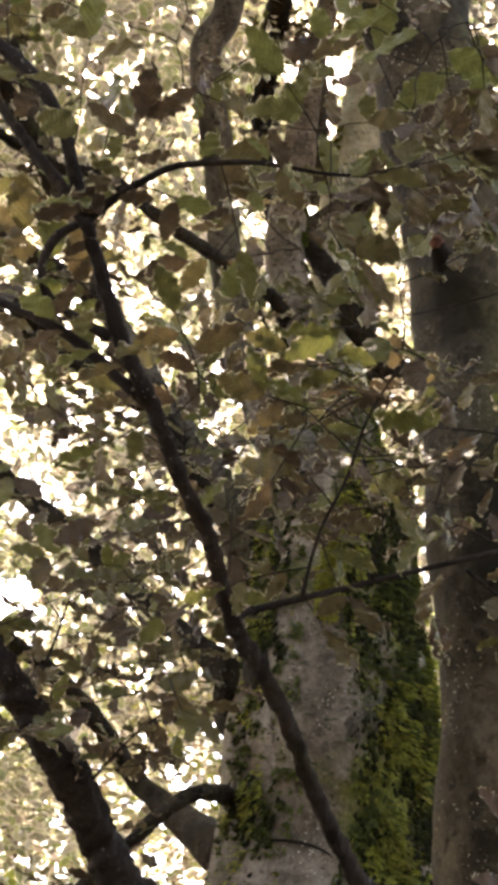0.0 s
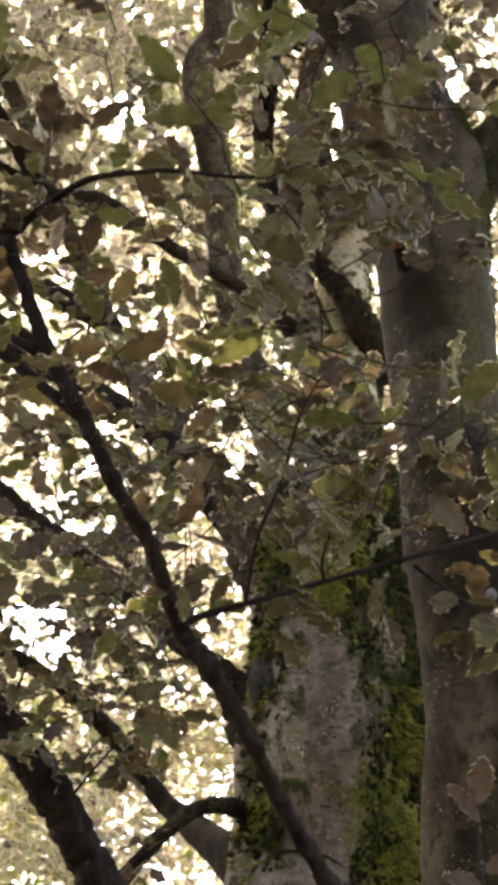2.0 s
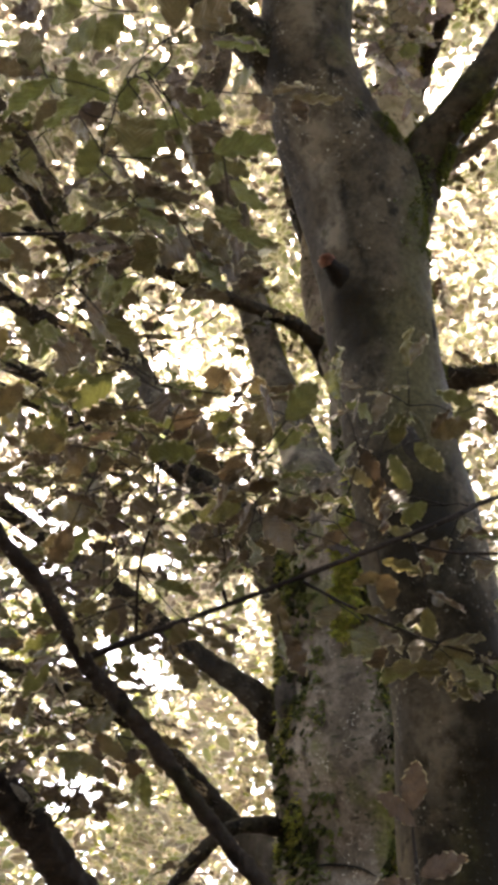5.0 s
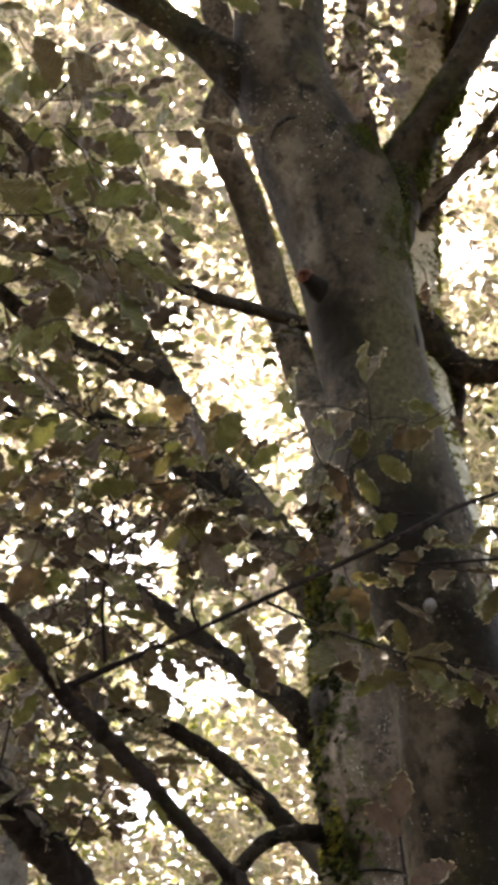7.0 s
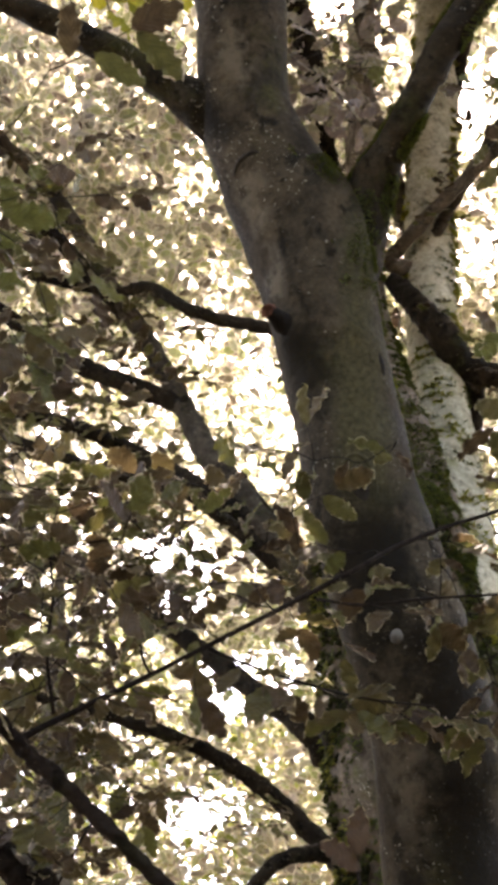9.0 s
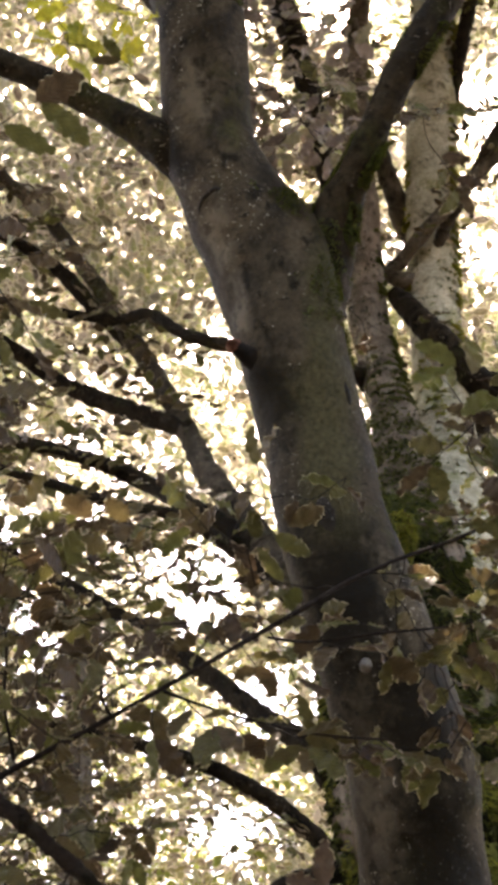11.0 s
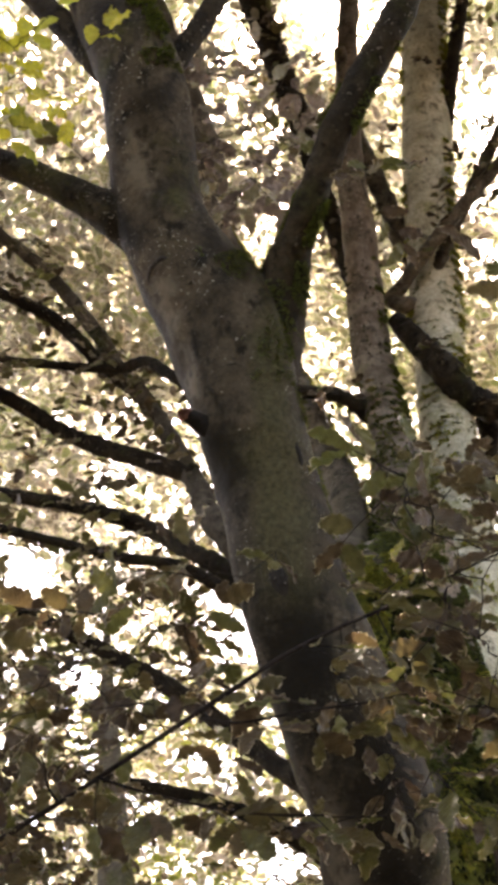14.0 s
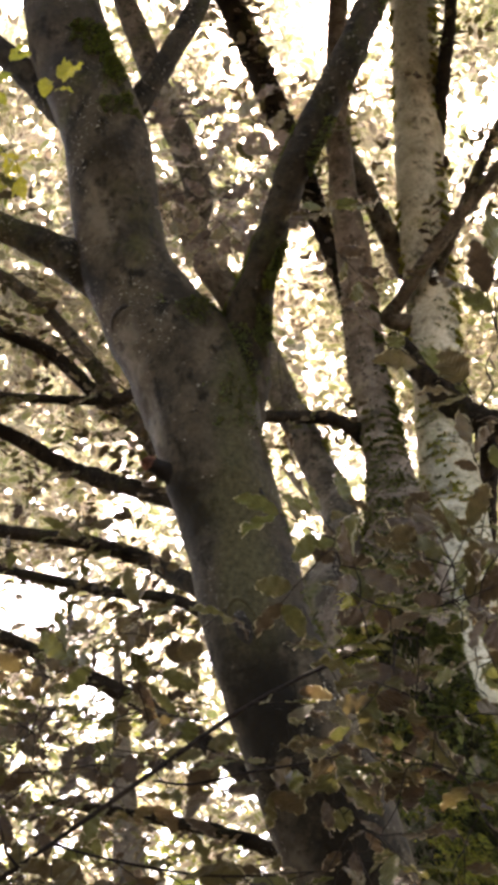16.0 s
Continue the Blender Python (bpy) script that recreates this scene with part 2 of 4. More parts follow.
    if blade is not None:
        me.attributes.new("blade", "FLOAT_VECTOR", "POINT").data.foreach_set("vector", np.asarray(blade, dtype=np.float32).ravel())
    if edge is not None and edge.any():
        me.materials.append(LEAF_MARGIN)
        me.polygons.foreach_set("material_index", edge.astype(np.int32))
    return me


def part(name, verts, faces, mat, parent, label="", smooth=True, kind="", edge=None, blade=None):
    origin = ORIGIN[parent]
    ob = new(name, raw_mesh(name, np.asarray(verts) - np.array(origin), faces, mat, smooth, edge, blade))
    ob.parent = parent
    ORIGIN[ob] = origin
    return tagged(ob, label, kind=kind)


def spline(points, per=8):
    """Points and radii along a smooth line through the given ones."""
    q = np.array(points, dtype=float)
    q = np.vstack([2 * q[0] - q[1], q, 2 * q[-1] - q[-2]])
    q[:, 3] = np.maximum(q[:, 3], 0.0008)
    out = []
    for i in range(1, len(q) - 2):
        a, b, c, d = q[i - 1:i + 3]
        for s in np.linspace(0, 1, per, endpoint=False):
            out.append(0.5 * (2 * b + (c - a) * s + (2 * a - 5 * b + 4 * c - d) * s * s + (3 * b - a - 3 * c + d) * s ** 3))
    out.append(q[-2])
    return np.array(out)


def tube(points, seg=12, per=8, lumps=0.08, scale=9.0, bumps=()):
    """A tapered round limb with an uneven skin; bumps are (x, y, z, reach, height) swellings."""
    line = spline(points, per)
    tangents = np.gradient(line[:, :3], axis=0)
    tangents /= np.linalg.norm(tangents, axis=1)[:, None]
    side = np.cross(tangents[0], (0.3, 1, 0.2))
    verts = []
    for (x, y, z, r), tan in zip(line, tangents):
        side = side - tan * side.dot(tan)
        side /= np.linalg.norm(side)
        other = np.cross(tan, side)
        for k in range(seg):
            a = 2 * math.pi * k / seg
            way = side * math.cos(a) + other * math.sin(a)
            p = np.array((x, y, z)) + way * r
            swell = noise.noise(Vector(p) * scale) * lumps + noise.noise(Vector(p) * scale * 3.1) * lumps * 0.45
            grow = r * swell
            for bx, by, bz, reach, height in bumps:
                d = math.dist(p, (bx, by, bz)) / reach
                if d < 2.5:
                    grow += height * math.exp(-d * d)
            verts.append(p + way * grow)
    n = len(line)
    faces = [(i * seg + k, i * seg + (k + 1) % seg, (i + 1) * seg + (k + 1) % seg, (i + 1) * seg + k) for i in range(n - 1) for k in range(seg)]
    verts.append(line[-1, :3])
    tip = len(verts) - 1
    faces += [((n - 1) * seg + k, (n - 1) * seg + (k + 1) % seg, tip, tip) for k in range(seg)]
    verts.append(line[0, :3])
    faces += [((k + 1) % seg, k, tip + 1, tip + 1) for k in range(seg)]
    verts = np.array(verts)
    tris = []
    for f in faces:
        tris.append((f[0], f[1], f[2]))
        if f[2] != f[3]:
            tris.append((f[0], f[2], f[3]))
    return verts, np.array(tris)


def limb(name, points, mat, parent, label="", **how):
    v, f = tube(points, **how)
    return part(name, v, f, mat, parent, label)


def leaf_shape(seed, stations=12):
    """A copper beech leaf of length 1 along x: oval, lobed towards the tip, folded at the midrib, with a thin pale rim in places."""
    rng = random.Random(seed)
    fold, curl, wave = rng.uniform(0.05, 0.40), rng.uniform(-0.55, 0.25), rng.uniform(0.02, 0.07)
    phase, wide, belly = rng.uniform(0, 6), rng.uniform(0.22, 0.31), rng.uniform(0.8, 1.2)
    verts, faces, edge, blade = [], [], [], []
    for i in range(stations + 1):
        u = i / stations
        w = wide * math.sin(math.pi * min(1, u ** belly)) ** (0.62 if u < 0.5 else 0.75) + (0.004 if 0 < i < stations else 0)
        tooth = (0.05 + 0.17 * u) * (1 if i % 2 else -1)
        z = curl * (u - 0.3) ** 2 * 0.9
        rows = []
        for hand in (1, -1):
            ruffle = wave * (0.3 + u) * math.sin(i * math.pi * 0.5 + phase * hand)
            inner = w * (1 + tooth * rng.uniform(0.4, 1.4)) * 0.95
            out = inner + (0.006 + rng.uniform(0.0, 1.0) * 0.036 * max(0, u - 0.15)) * (1 if 0 < i < stations else 0)
            rim = (u + 0.03 * u, hand * out, z + fold * w + ruffle * 1.7)
            rows.append([rim, (u, hand * inner, z + fold * w + ruffle)])
        verts += rows[0] + [(u - 0.03 * (1 - u) + (0.02 if i == stations else 0), 0, z)] + rows[1][::-1]
        blade += [(u, 1, 0)] * len(rows[0]) + [(u, 0, 0)] + [(u, 1, 0)] * len(rows[0])
    for i in range(stations):
        a, c = 5 * i, 5 * i + 5
        for m in range(4):
            faces += [(a + m, a + m + 1, c + m + 1), (a + m, c + m + 1, c + m)]
            edge += [m in (0, 3) and i > 2 and rng.random() < 0.6] * 2
    return np.array(verts), np.array(faces), np.array(edge), np.array(blade)


SHAPES = [leaf_shape(s) for s in range(10)]
SMALL = [leaf_shape(s + 20, 6) for s in range(6)]


def far_leaves(variants=8):
    """Simple folded and curled blades, all of eight corners, for leaves that no one could count."""
    rng = random.Random(77)
    out = []
    for k in range(variants):
        w, fold, curl, bow = rng.uniform(0.22, 0.32), rng.uniform(0.0, 0.45), rng.uniform(-0.5, 0.4), rng.uniform(-0.08, 0.08)
        rise = [curl * (u - 0.3) ** 2 for u in (0, 0.3, 0.7, 1)]
        out.append([(0, 0, rise[0]), (0.28, w, rise[1] + fold * w), (0.72, w * rng.uniform(0.75, 1.0), rise[2] + fold * w), (1, bow, rise[3]), (0.70, -w * rng.uniform(0.75, 1.0), rise[2] + fold * w), (0.30, -w, rise[1] + fold * w), (0.3, 0, rise[1]), (0.7, bow / 2, rise[2])])
    return np.array(out)


FAR_SHAPES = far_leaves()
FAR_FACES = np.array([(0, 6, 1), (1, 6, 7), (1, 7, 2), (2, 7, 3), (3, 7, 4), (4, 7, 5), (5, 7, 6), (5, 6, 0)])
FAR_BLADE = np.array([(0, 1, 0), (0.3, 1, 0), (0.7, 1, 0), (1, 1, 0), (0.7, 1, 0), (0.3, 1, 0), (0.3, 0, 0), (0.7, 0, 0)])


def leaf_cloud(parent, mat, seed, at, way, up, size):
    """Many leaves as one mesh: where each begins, which way it points and faces, and its length."""
    rng = np.random.default_rng(seed)
    at, x, z = (np.asarray(a, dtype=float) for a in (at, way, up))
    x = x / np.linalg.norm(x, axis=1)[:, None]
    z = z - x * (z * x).sum(axis=1)[:, None]
    z /= np.linalg.norm(z, axis=1)[:, None] + 1e-9
    axes = np.stack([x, np.cross(z, x), z], axis=1)
    local = FAR_SHAPES[rng.integers(len(FAR_SHAPES), size=len(at))]
    verts = np.einsum("nvk,nkj->nvj", local, axes) * np.asarray(size)[:, None, None] + at[:, None]
    faces = FAR_FACES[None] + 8 * np.arange(len(at))[:, None, None]
    return part("leaves", verts.reshape(-1, 3), faces.reshape(-1, 3), mat, parent, kind="stuff", smooth=False, blade=np.tile(FAR_BLADE, (len(at), 1)))


def frame_of(direction, normal):
    x = Vector(direction).normalized()
    z = Vector(normal)
    z = (z - x * z.dot(x)).normalized()
    return Matrix((x, z.cross(x), z)).transposed()


class Foliage:
    """Leaves set along twigs; they become single blades or one joined crown."""

    def __init__(self, seed):
        self.rng, self.leaves, self.twigs = random.Random(seed), [], []

    def leaf(self, at, direction, normal, size):
        self.leaves.append((Vector(at), frame_of(direction, normal), size))

    def spray(self, at, direction, length, size=0.075, gap=0.037, flat=0.35, up=(0, -0.25, 1)):
        """One twig with leaves on alternate sides, roughly in one plane."""
        rng = self.rng
        d = Vector(direction).normalized()
        p = Vector(at)
        normal = (Vector(up) + Vector((rng.gauss(0, flat), rng.gauss(0, flat), rng.gauss(0, flat)))).normalized()
        line, n, hand = [(*p, 0.0015)], max(2, int(length / gap)), 1
        for i in range(n):
            d = (d + Vector((rng.gauss(0, 0.10), rng.gauss(0, 0.10), rng.gauss(0, 0.08) - 0.02))).normalized()
            p = p + d * gap
            line.append((*p, 0.0010 * (1 - i / n) + 0.0006))
            side = d.cross(normal).normalized() * hand
            way = d * rng.uniform(0.25, 0.9) + side + Vector((0, 0, rng.uniform(-0.35, 0.15)))
            tilt = normal + Vector((rng.gauss(0, flat), rng.gauss(0, flat), rng.gauss(0, flat)))
            if rng.random() < 0.9:
                self.leaf(p + way.normalized() * 0.006, way, tilt, size * rng.uniform(0.6, 1.15))
            hand = -hand
        self.leaf(p, d, normal, size)
        self.twigs.append(line)

    def along(self, points, every, length, size=0.075, start=0.1, spread=1.0, droop=0.1, away=0.0, **how):
        """Sprays on alternate sides of a limb."""
        rng, line = self.rng, spline(points, 6)
        steps = np.linalg.norm(np.diff(line[:, :3], axis=0), axis=1)
        reach, total = np.concatenate([[0], np.cumsum(steps)]), steps.sum()
        s, hand = total * start, 1
        while s < total:
            i = min(len(line) - 2, int(np.searchsorted(reach, s)))
            p, tan = Vector(line[i, :3]), Vector(line[min(i + 1, len(line) - 1), :3] - line[i - 1, :3]).normalized()
            side = tan.cross(Vector((0, -0.2, 1))).normalized() * hand
            way = tan * rng.uniform(0.2, 0.9) + side * spread * rng.uniform(0.5, 1.2) + Vector((rng.gauss(0, 0.3), rng.gauss(0, 0.3), rng.gauss(0, 0.35) - droop)) + Vector((0, away, 0))
            self.spray(p, way, length * rng.uniform(0.5, 1.3), size, **how)
            s += every * rng.uniform(0.6, 1.4)
            hand = -hand

    def clumps(self, limbs, places, size, tip=(-0.7, 0.1), extra=0.2):
        """Thin forking twigs from the limbs out to each place, with leaves at their ends."""
        rng = self.rng
        joints = [Vector(q) for p in limbs for q in spline(p, 5)[::2, :3]]
        places = [Vector(p) for p in places]
        while places:
            reach, c, root = min(((c - q).length, c, q) for c in places for q in joints)
            places.remove(c)
            way = (c - root).normalized() if reach > 0.01 else Vector((1, 0, 0))
            bends = [root.lerp(c, f) + Vector((rng.gauss(0, 1), rng.gauss(0, 1), rng.gauss(0, 1))) * reach * 0.08 for f in (0.33, 0.66)]
            self.twigs.append([tuple(q) for q in spline([(*root, 0.0016), (*bends[0], 0.0014), (*bends[1], 0.0012), (*c, 0.0010)], 4)])
            joints += [bends[1], c]
            turn = way * 0.8 + Vector((rng.gauss(0, 0.7), rng.gauss(0, 0.4), rng.gauss(0, 0.35) - 0.1))
            self.spray(c, turn, rng.uniform(0.10, 0.19), size, flat=0.4, up=(0, rng.uniform(*tip), 0.8))
            if rng.random() < extra:
                turn = way + Vector((rng.gauss(0, 1), rng.gauss(0, 0.5), rng.gauss(0, 0.5)))
                self.spray(c, turn, 0.06, size, flat=0.5, up=(0, -0.7, 0.8))

    def twig_part(self, parent, mat, name="twigwork"):
        vs, fs, base = [], [], 0
        for line in self.twigs:
            v, f = tube(line, seg=4, per=1, lumps=0)
            vs.append(v)
            fs.append(f + base)
            base += len(v)
        return part(name, np.vstack(vs), np.vstack(fs), mat, parent, kind="stuff")

    def joined(self, parent, mat, shapes, leaves, name="crown", label=""):
        vs, fs, es, bs, base = [], [], [], [], 0
        for at, m, size in leaves:
            v, f, e, b = shapes[self.rng.randrange(len(shapes))]
            vs.append((v * size) @ np.array(m).T + np.array(at))
            fs.append(f + base)
            es.append(e)
            bs.append(b)
            base += len(v)
        return part(name, np.vstack(vs), np.vstack(fs), mat, parent, label, kind="stuff", edge=np.concatenate(es), blade=np.vstack(bs))

    def single(self, parent, meshes, leaves):
        for at, m, size in leaves:
            ob = new("leaf", meshes[self.rng.randrange(len(meshes))])
            ob.parent = parent
            ob.matrix_basis = Matrix.Translation(at - ORIGIN[parent]) @ m.to_4x4() @ Matrix.Scale(size, 4)


MOSS_SUNLIT = leaf_material("moss", ((0.0, (0.06, 0.072, 0.016)), (0.3, (0.20, 0.215, 0.034)), (0.7, (0.40, 0.405, 0.055)), (1.0, (0.29, 0.22, 0.07))), 1.4, True, 0.4, 0.8)
MOSS_DEEP = leaf_material("deep_moss", ((0.0, (0.03, 0.04, 0.010)), (0.5, (0.075, 0.095, 0.016)), (1.0, (0.14, 0.16, 0.025))), 1.4, True, 0.4, 0.8)
MOSS_AND_SHADOW = leaf_material("moss_and_shadow", ((0.0, (0.010, 0.011, 0.006)), (0.6, (0.022, 0.026, 0.010)), (1.0, (0.05, 0.058, 0.016))), 1.2, True, 0.25, 0.85, 0.1)
SCAR = bark("scar_bark", (0.012, 0.010, 0.008), (0.03, 0.026, 0.022), (0.03, 0.03, 0.012), (0.06, 0.055, 0.05), 0.6, 0.76, bump=0.7)
RIM = bark("rim_bark", (0.024, 0.020, 0.016), (0.065, 0.055, 0.045), (0.05, 0.055, 0.02), (0.2, 0.19, 0.17), 0.6, 0.72)
BROKEN_WOOD = bark("broken_wood", (0.14, 0.06, 0.04), (0.30, 0.15, 0.10), (0.2, 0.12, 0.08), (0.4, 0.3, 0.22), 0.7, 0.8)
FUNGUS = bark("pale_fungus", (0.19, 0.18, 0.155), (0.27, 0.255, 0.225), (0.24, 0.24, 0.18), (0.4, 0.38, 0.34), 0.8, 0.8)


def skin(points, at):
    """The place on a limb's skin nearest to a point, with the ways out, up and across."""
    line = spline(points, 24)
    i = int(np.argmin(np.linalg.norm(line[:, :3] - np.array(at), axis=1)))
    tan = Vector(line[min(i + 1, len(line) - 1), :3] - line[max(i - 1, 0), :3]).normalized()
    out = Vector(at) - Vector(line[i, :3])
    slide = out.dot(tan)
    out = (out - tan * slide).normalized()
    return Vector(line[i, :3]) + tan * slide + out * line[i, 3], out, tan, out.cross(tan)


def wrapped(points, at, shape):
    """Points given as (across, up) metres round a place on a limb, laid on its skin."""
    p, out, tan, across = skin(points, at)
    return [skin(points, p + across * u + tan * v)[0] for u, v in shape]


def ring(parent, points, at, wide, high, thick, name="knot", start=0.0, end=360.0, mat=None, label=""):
    """A raised rim of bark round a healed wound, or a part of one."""
    n = 18
    angles = [radians(start + (end - start) * k / n) for k in range(n + 1)]
    line = wrapped(points, at, [(wide * math.sin(a), high * math.cos(a)) for a in angles])
    closed = end - start >= 360
    return limb(name, [(*q, thick * (1 if closed else 0.25 + 0.75 * math.sin(math.pi * k / n))) for k, q in enumerate(line)], mat or RIM, parent, label, seg=8, per=2, lumps=0.2, scale=40)


def patch(parent, points, at, wide, high, proud, name, mat, label=""):
    """A low rounded swelling on a limb's skin."""
    p, out, tan, across = skin(points, at)
    verts, tris, rings, n = [p + out * proud], [], 4, 16
    for j in range(1, rings + 1):
        f = j / rings
        for k in range(n):
            a = 2 * math.pi * k / n
            ragged = 1 + 0.18 * noise.noise(Vector((math.cos(a) * 2, math.sin(a) * 2, p.z * 7)))
            q, o, _, _ = skin(points, p + across * wide * f * ragged * math.sin(a) + tan * high * f * ragged * math.cos(a))
            verts.append(q + o * (proud * (1 - f * f) - 0.004 * f * f))
    for k in range(n):
        tris.append((0, 1 + k, 1 + (k + 1) % n))
        for j in range(rings - 1):
            a, c, d, e = 1 + j * n + k, 1 + j * n + (k + 1) % n, 1 + (j + 1) * n + k, 1 + (j + 1) * n + (k + 1) % n
            tris += [(a, d, e), (a, e, c)]
    return part(name, verts, tris, mat, parent, label)


def moss(parent, points, seed, count, areas, size=0.016, grain=7.0, name="moss", label="yellow-green moss tufts", mat=None):
    """Tufts on a limb's skin. areas: lowest and highest z, and the turn from the path side towards +x, in degrees."""
    rng, line = random.Random(seed), spline(points, 12)
    tans = np.gradient(line[:, :3], axis=0)
    vs, fs = [], []
    tries = 0
    while len(fs) < count * 3 and tries < count * 90:
        tries += 1
        low, high, a0, a1, thick = areas[rng.randrange(len(areas))]
        i = rng.randrange(len(line))
        if not low < line[i, 2] < high:
            continue
        tan = Vector(tans[i]).normalized()
        toward = Vector((0, -1, 0))
        toward = (toward - tan * toward.dot(tan)).normalized()
        right = tan.cross(toward)
        mid, half = radians((a0 + a1) / 2), radians((a1 - a0) / 2)
        f = rng.uniform(-1, 1)
        a = mid + f * half
        out = toward * math.cos(a) + right * math.sin(a)
        p = Vector(line[i, :3]) + tan * rng.uniform(-0.02, 0.02) + out * line[i, 3] * rng.uniform(0.98, 1.03)
        edge = 1 - max(abs(f) ** 1.2, abs(2 * (p.z - low) / (high - low) - 1) ** 2)
        if noise.noise(p * grain) + 0.5 * noise.noise(p * grain * 3) + thick * edge < 0.12:
            continue
        for k in range(3):
            way = (out * rng.uniform(0.3, 1.0) - Vector((0, 0, 1)) * rng.uniform(0.1, 0.9) + Vector((rng.gauss(0, 0.5), rng.gauss(0, 0.3), 0))).normalized()
            side = way.cross(out + Vector((0.1, 0, 0.2))).normalized() * size * rng.uniform(0.15, 0.35)
            tip = p + way * size * rng.uniform(0.5, 1.5)
            n = len(vs)
            vs += [p - side, p + side, tip]
            fs.append((n, n + 1, n + 2))
    if fs:
        part(name, vs, fs, mat or MOSS_SUNLIT, parent, label, False, "stuff")


def drops(parent, points, seed, count, low, high, a0, a1, size, mat, grain=6.0):
    """Small hanging cushions of dark moss scattered over a limb's skin, doubling as shadows among moss tufts."""
    rng, line = random.Random(seed), spline(points, 16)
    line = line[(line[:, 2] > low) & (line[:, 2] < high)]
    vs, fs = [], []
    for n in range(count):
        i = rng.randrange(1, len(line) - 1)
        tan = Vector(line[i + 1, :3] - line[i - 1, :3]).normalized()
        toward = Vector((0, -1, 0))
        toward = (toward - tan * toward.dot(tan)).normalized()
        right = tan.cross(toward)
        a = radians(rng.uniform(a0, a1))
        out, across = toward * math.cos(a) + right * math.sin(a), right * math.cos(a) - toward * math.sin(a)
        p = Vector(line[i, :3]) + tan * rng.uniform(-0.03, 0.03) + out * line[i, 3] * 1.005
        if noise.noise(p * grain) < rng.uniform(-0.5, 0.35):
            continue
        s = size * rng.uniform(0.5, 1.4)
        k, slant = len(vs), rng.uniform(-0.2, 0.5)
        for j in range(7):
            b = 2 * math.pi * j / 7
            u, v = math.cos(b) * 0.6 * rng.uniform(0.7, 1.2), math.sin(b) * rng.uniform(0.7, 1.2)
            vs.append(p + (across * (u + slant * v) + tan * v) * s - out * 0.003)
        vs.append(p + out * s * 1.3 - tan * s * 0.6)
        fs += [(k + j, k + (j + 1) % 7, k + 7) for j in range(7)]
    part("moss", vs, fs, mat, parent, "small dark moss cushions and shadow flecks between tufts", True, "stuff")


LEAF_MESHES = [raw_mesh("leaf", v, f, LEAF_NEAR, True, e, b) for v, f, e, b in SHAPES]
YELLOW_MESHES = [raw_mesh("leaf", v, f, LEAF_SUNLIT_YELLOW, True, None, b) for v, f, e, b in SHAPES[:5]]

# limbs: x, y, z and radius along each axis
FRONT_TRUNK = [(0.620, 3.000, -0.100, 0.300), (0.600, 2.970, 0.250, 0.220), (0.520, 2.850, 1.200, 0.185), (0.428, 2.786, 2.223, 0.155), (0.418, 2.708, 2.502, 0.155), (0.375, 2.639, 2.745, 0.158), (0.328, 2.588, 2.924, 0.155), (0.279, 2.518, 3.132, 0.144), (0.236, 2.476, 3.424, 0.144), (0.200, 2.418, 3.651, 0.151), (0.176, 2.399, 3.821, 0.168), (0.137, 2.369, 3.969, 0.172), (0.077, 2.330, 4.093, 0.158), (0.022, 2.281, 4.233, 0.140), (-0.004, 2.241, 4.361, 0.135), (-0.008, 2.095, 4.703, 0.134), (-0.093, 2.029, 5.047, 0.134), (-0.129, 1.991, 5.316, 0.131), (-0.212, 1.878, 6.057, 0.130), (-0.268, 1.655, 7.220, 0.116)]
FRONT_FORK = [(0.19, 2.46, 3.6, 0.095), (0.25, 2.44, 3.8, 0.105), (0.3, 2.4, 3.94, 0.094), (0.345, 2.345, 4.03, 0.074), (0.383, 2.29, 4.077, 0.06), (0.41, 2.25, 4.105, 0.05), (0.446, 2.204, 4.142, 0.048), (0.5, 2.145, 4.22, 0.047), (0.561, 2.082, 4.303, 0.047), (0.655, 2.021, 4.422, 0.049), (0.8, 1.94, 4.613, 0.046), (0.96, 1.885, 4.895, 0.041)]
FRONT_LEFT = [(0.06, 2.31, 4.17, 0.05), (-0.02, 2.28, 4.24, 0.082), (-0.09, 2.252, 4.285, 0.078), (-0.138, 2.224, 4.311, 0.067), (-0.219, 2.195, 4.369, 0.053), (-0.328, 2.163, 4.445, 0.046), (-0.463, 2.126, 4.523, 0.043), (-0.687, 2.064, 4.635, 0.04), (-1.076, 1.943, 4.868, 0.032)]
FRONT_TOP_LEFT = [(-0.108, 2.104, 4.817, 0.060), (-0.175, 2.074, 4.890, 0.047), (-0.264, 2.037, 5.037, 0.043), (-0.390, 2.002, 5.223, 0.040), (-0.654, 1.906, 5.625, 0.034)]
FRONT_TOP_RIGHT = [(0.030, 2.146, 4.801, 0.054), (0.124, 2.139, 4.925, 0.038), (0.221, 2.141, 5.124, 0.038), (0.318, 2.139, 5.330, 0.037), (0.497, 2.129, 5.746, 0.032)]
MOSS_TRUNK = [(0.42, 4.5, -0.1, 0.62), (0.4, 4.45, 0.3, 0.48), (0.36, 4.3, 1.3, 0.42), (0.554, 4.305, 2.471, 0.4), (0.5, 4.131, 2.938, 0.372), (0.448, 4.029, 3.329, 0.325), (0.425, 3.976, 3.603, 0.298), (0.45, 3.965, 3.769, 0.284), (0.453, 3.957, 3.892, 0.225), (0.454, 3.948, 3.978, 0.155), (0.453, 3.941, 4.026, 0.056)]
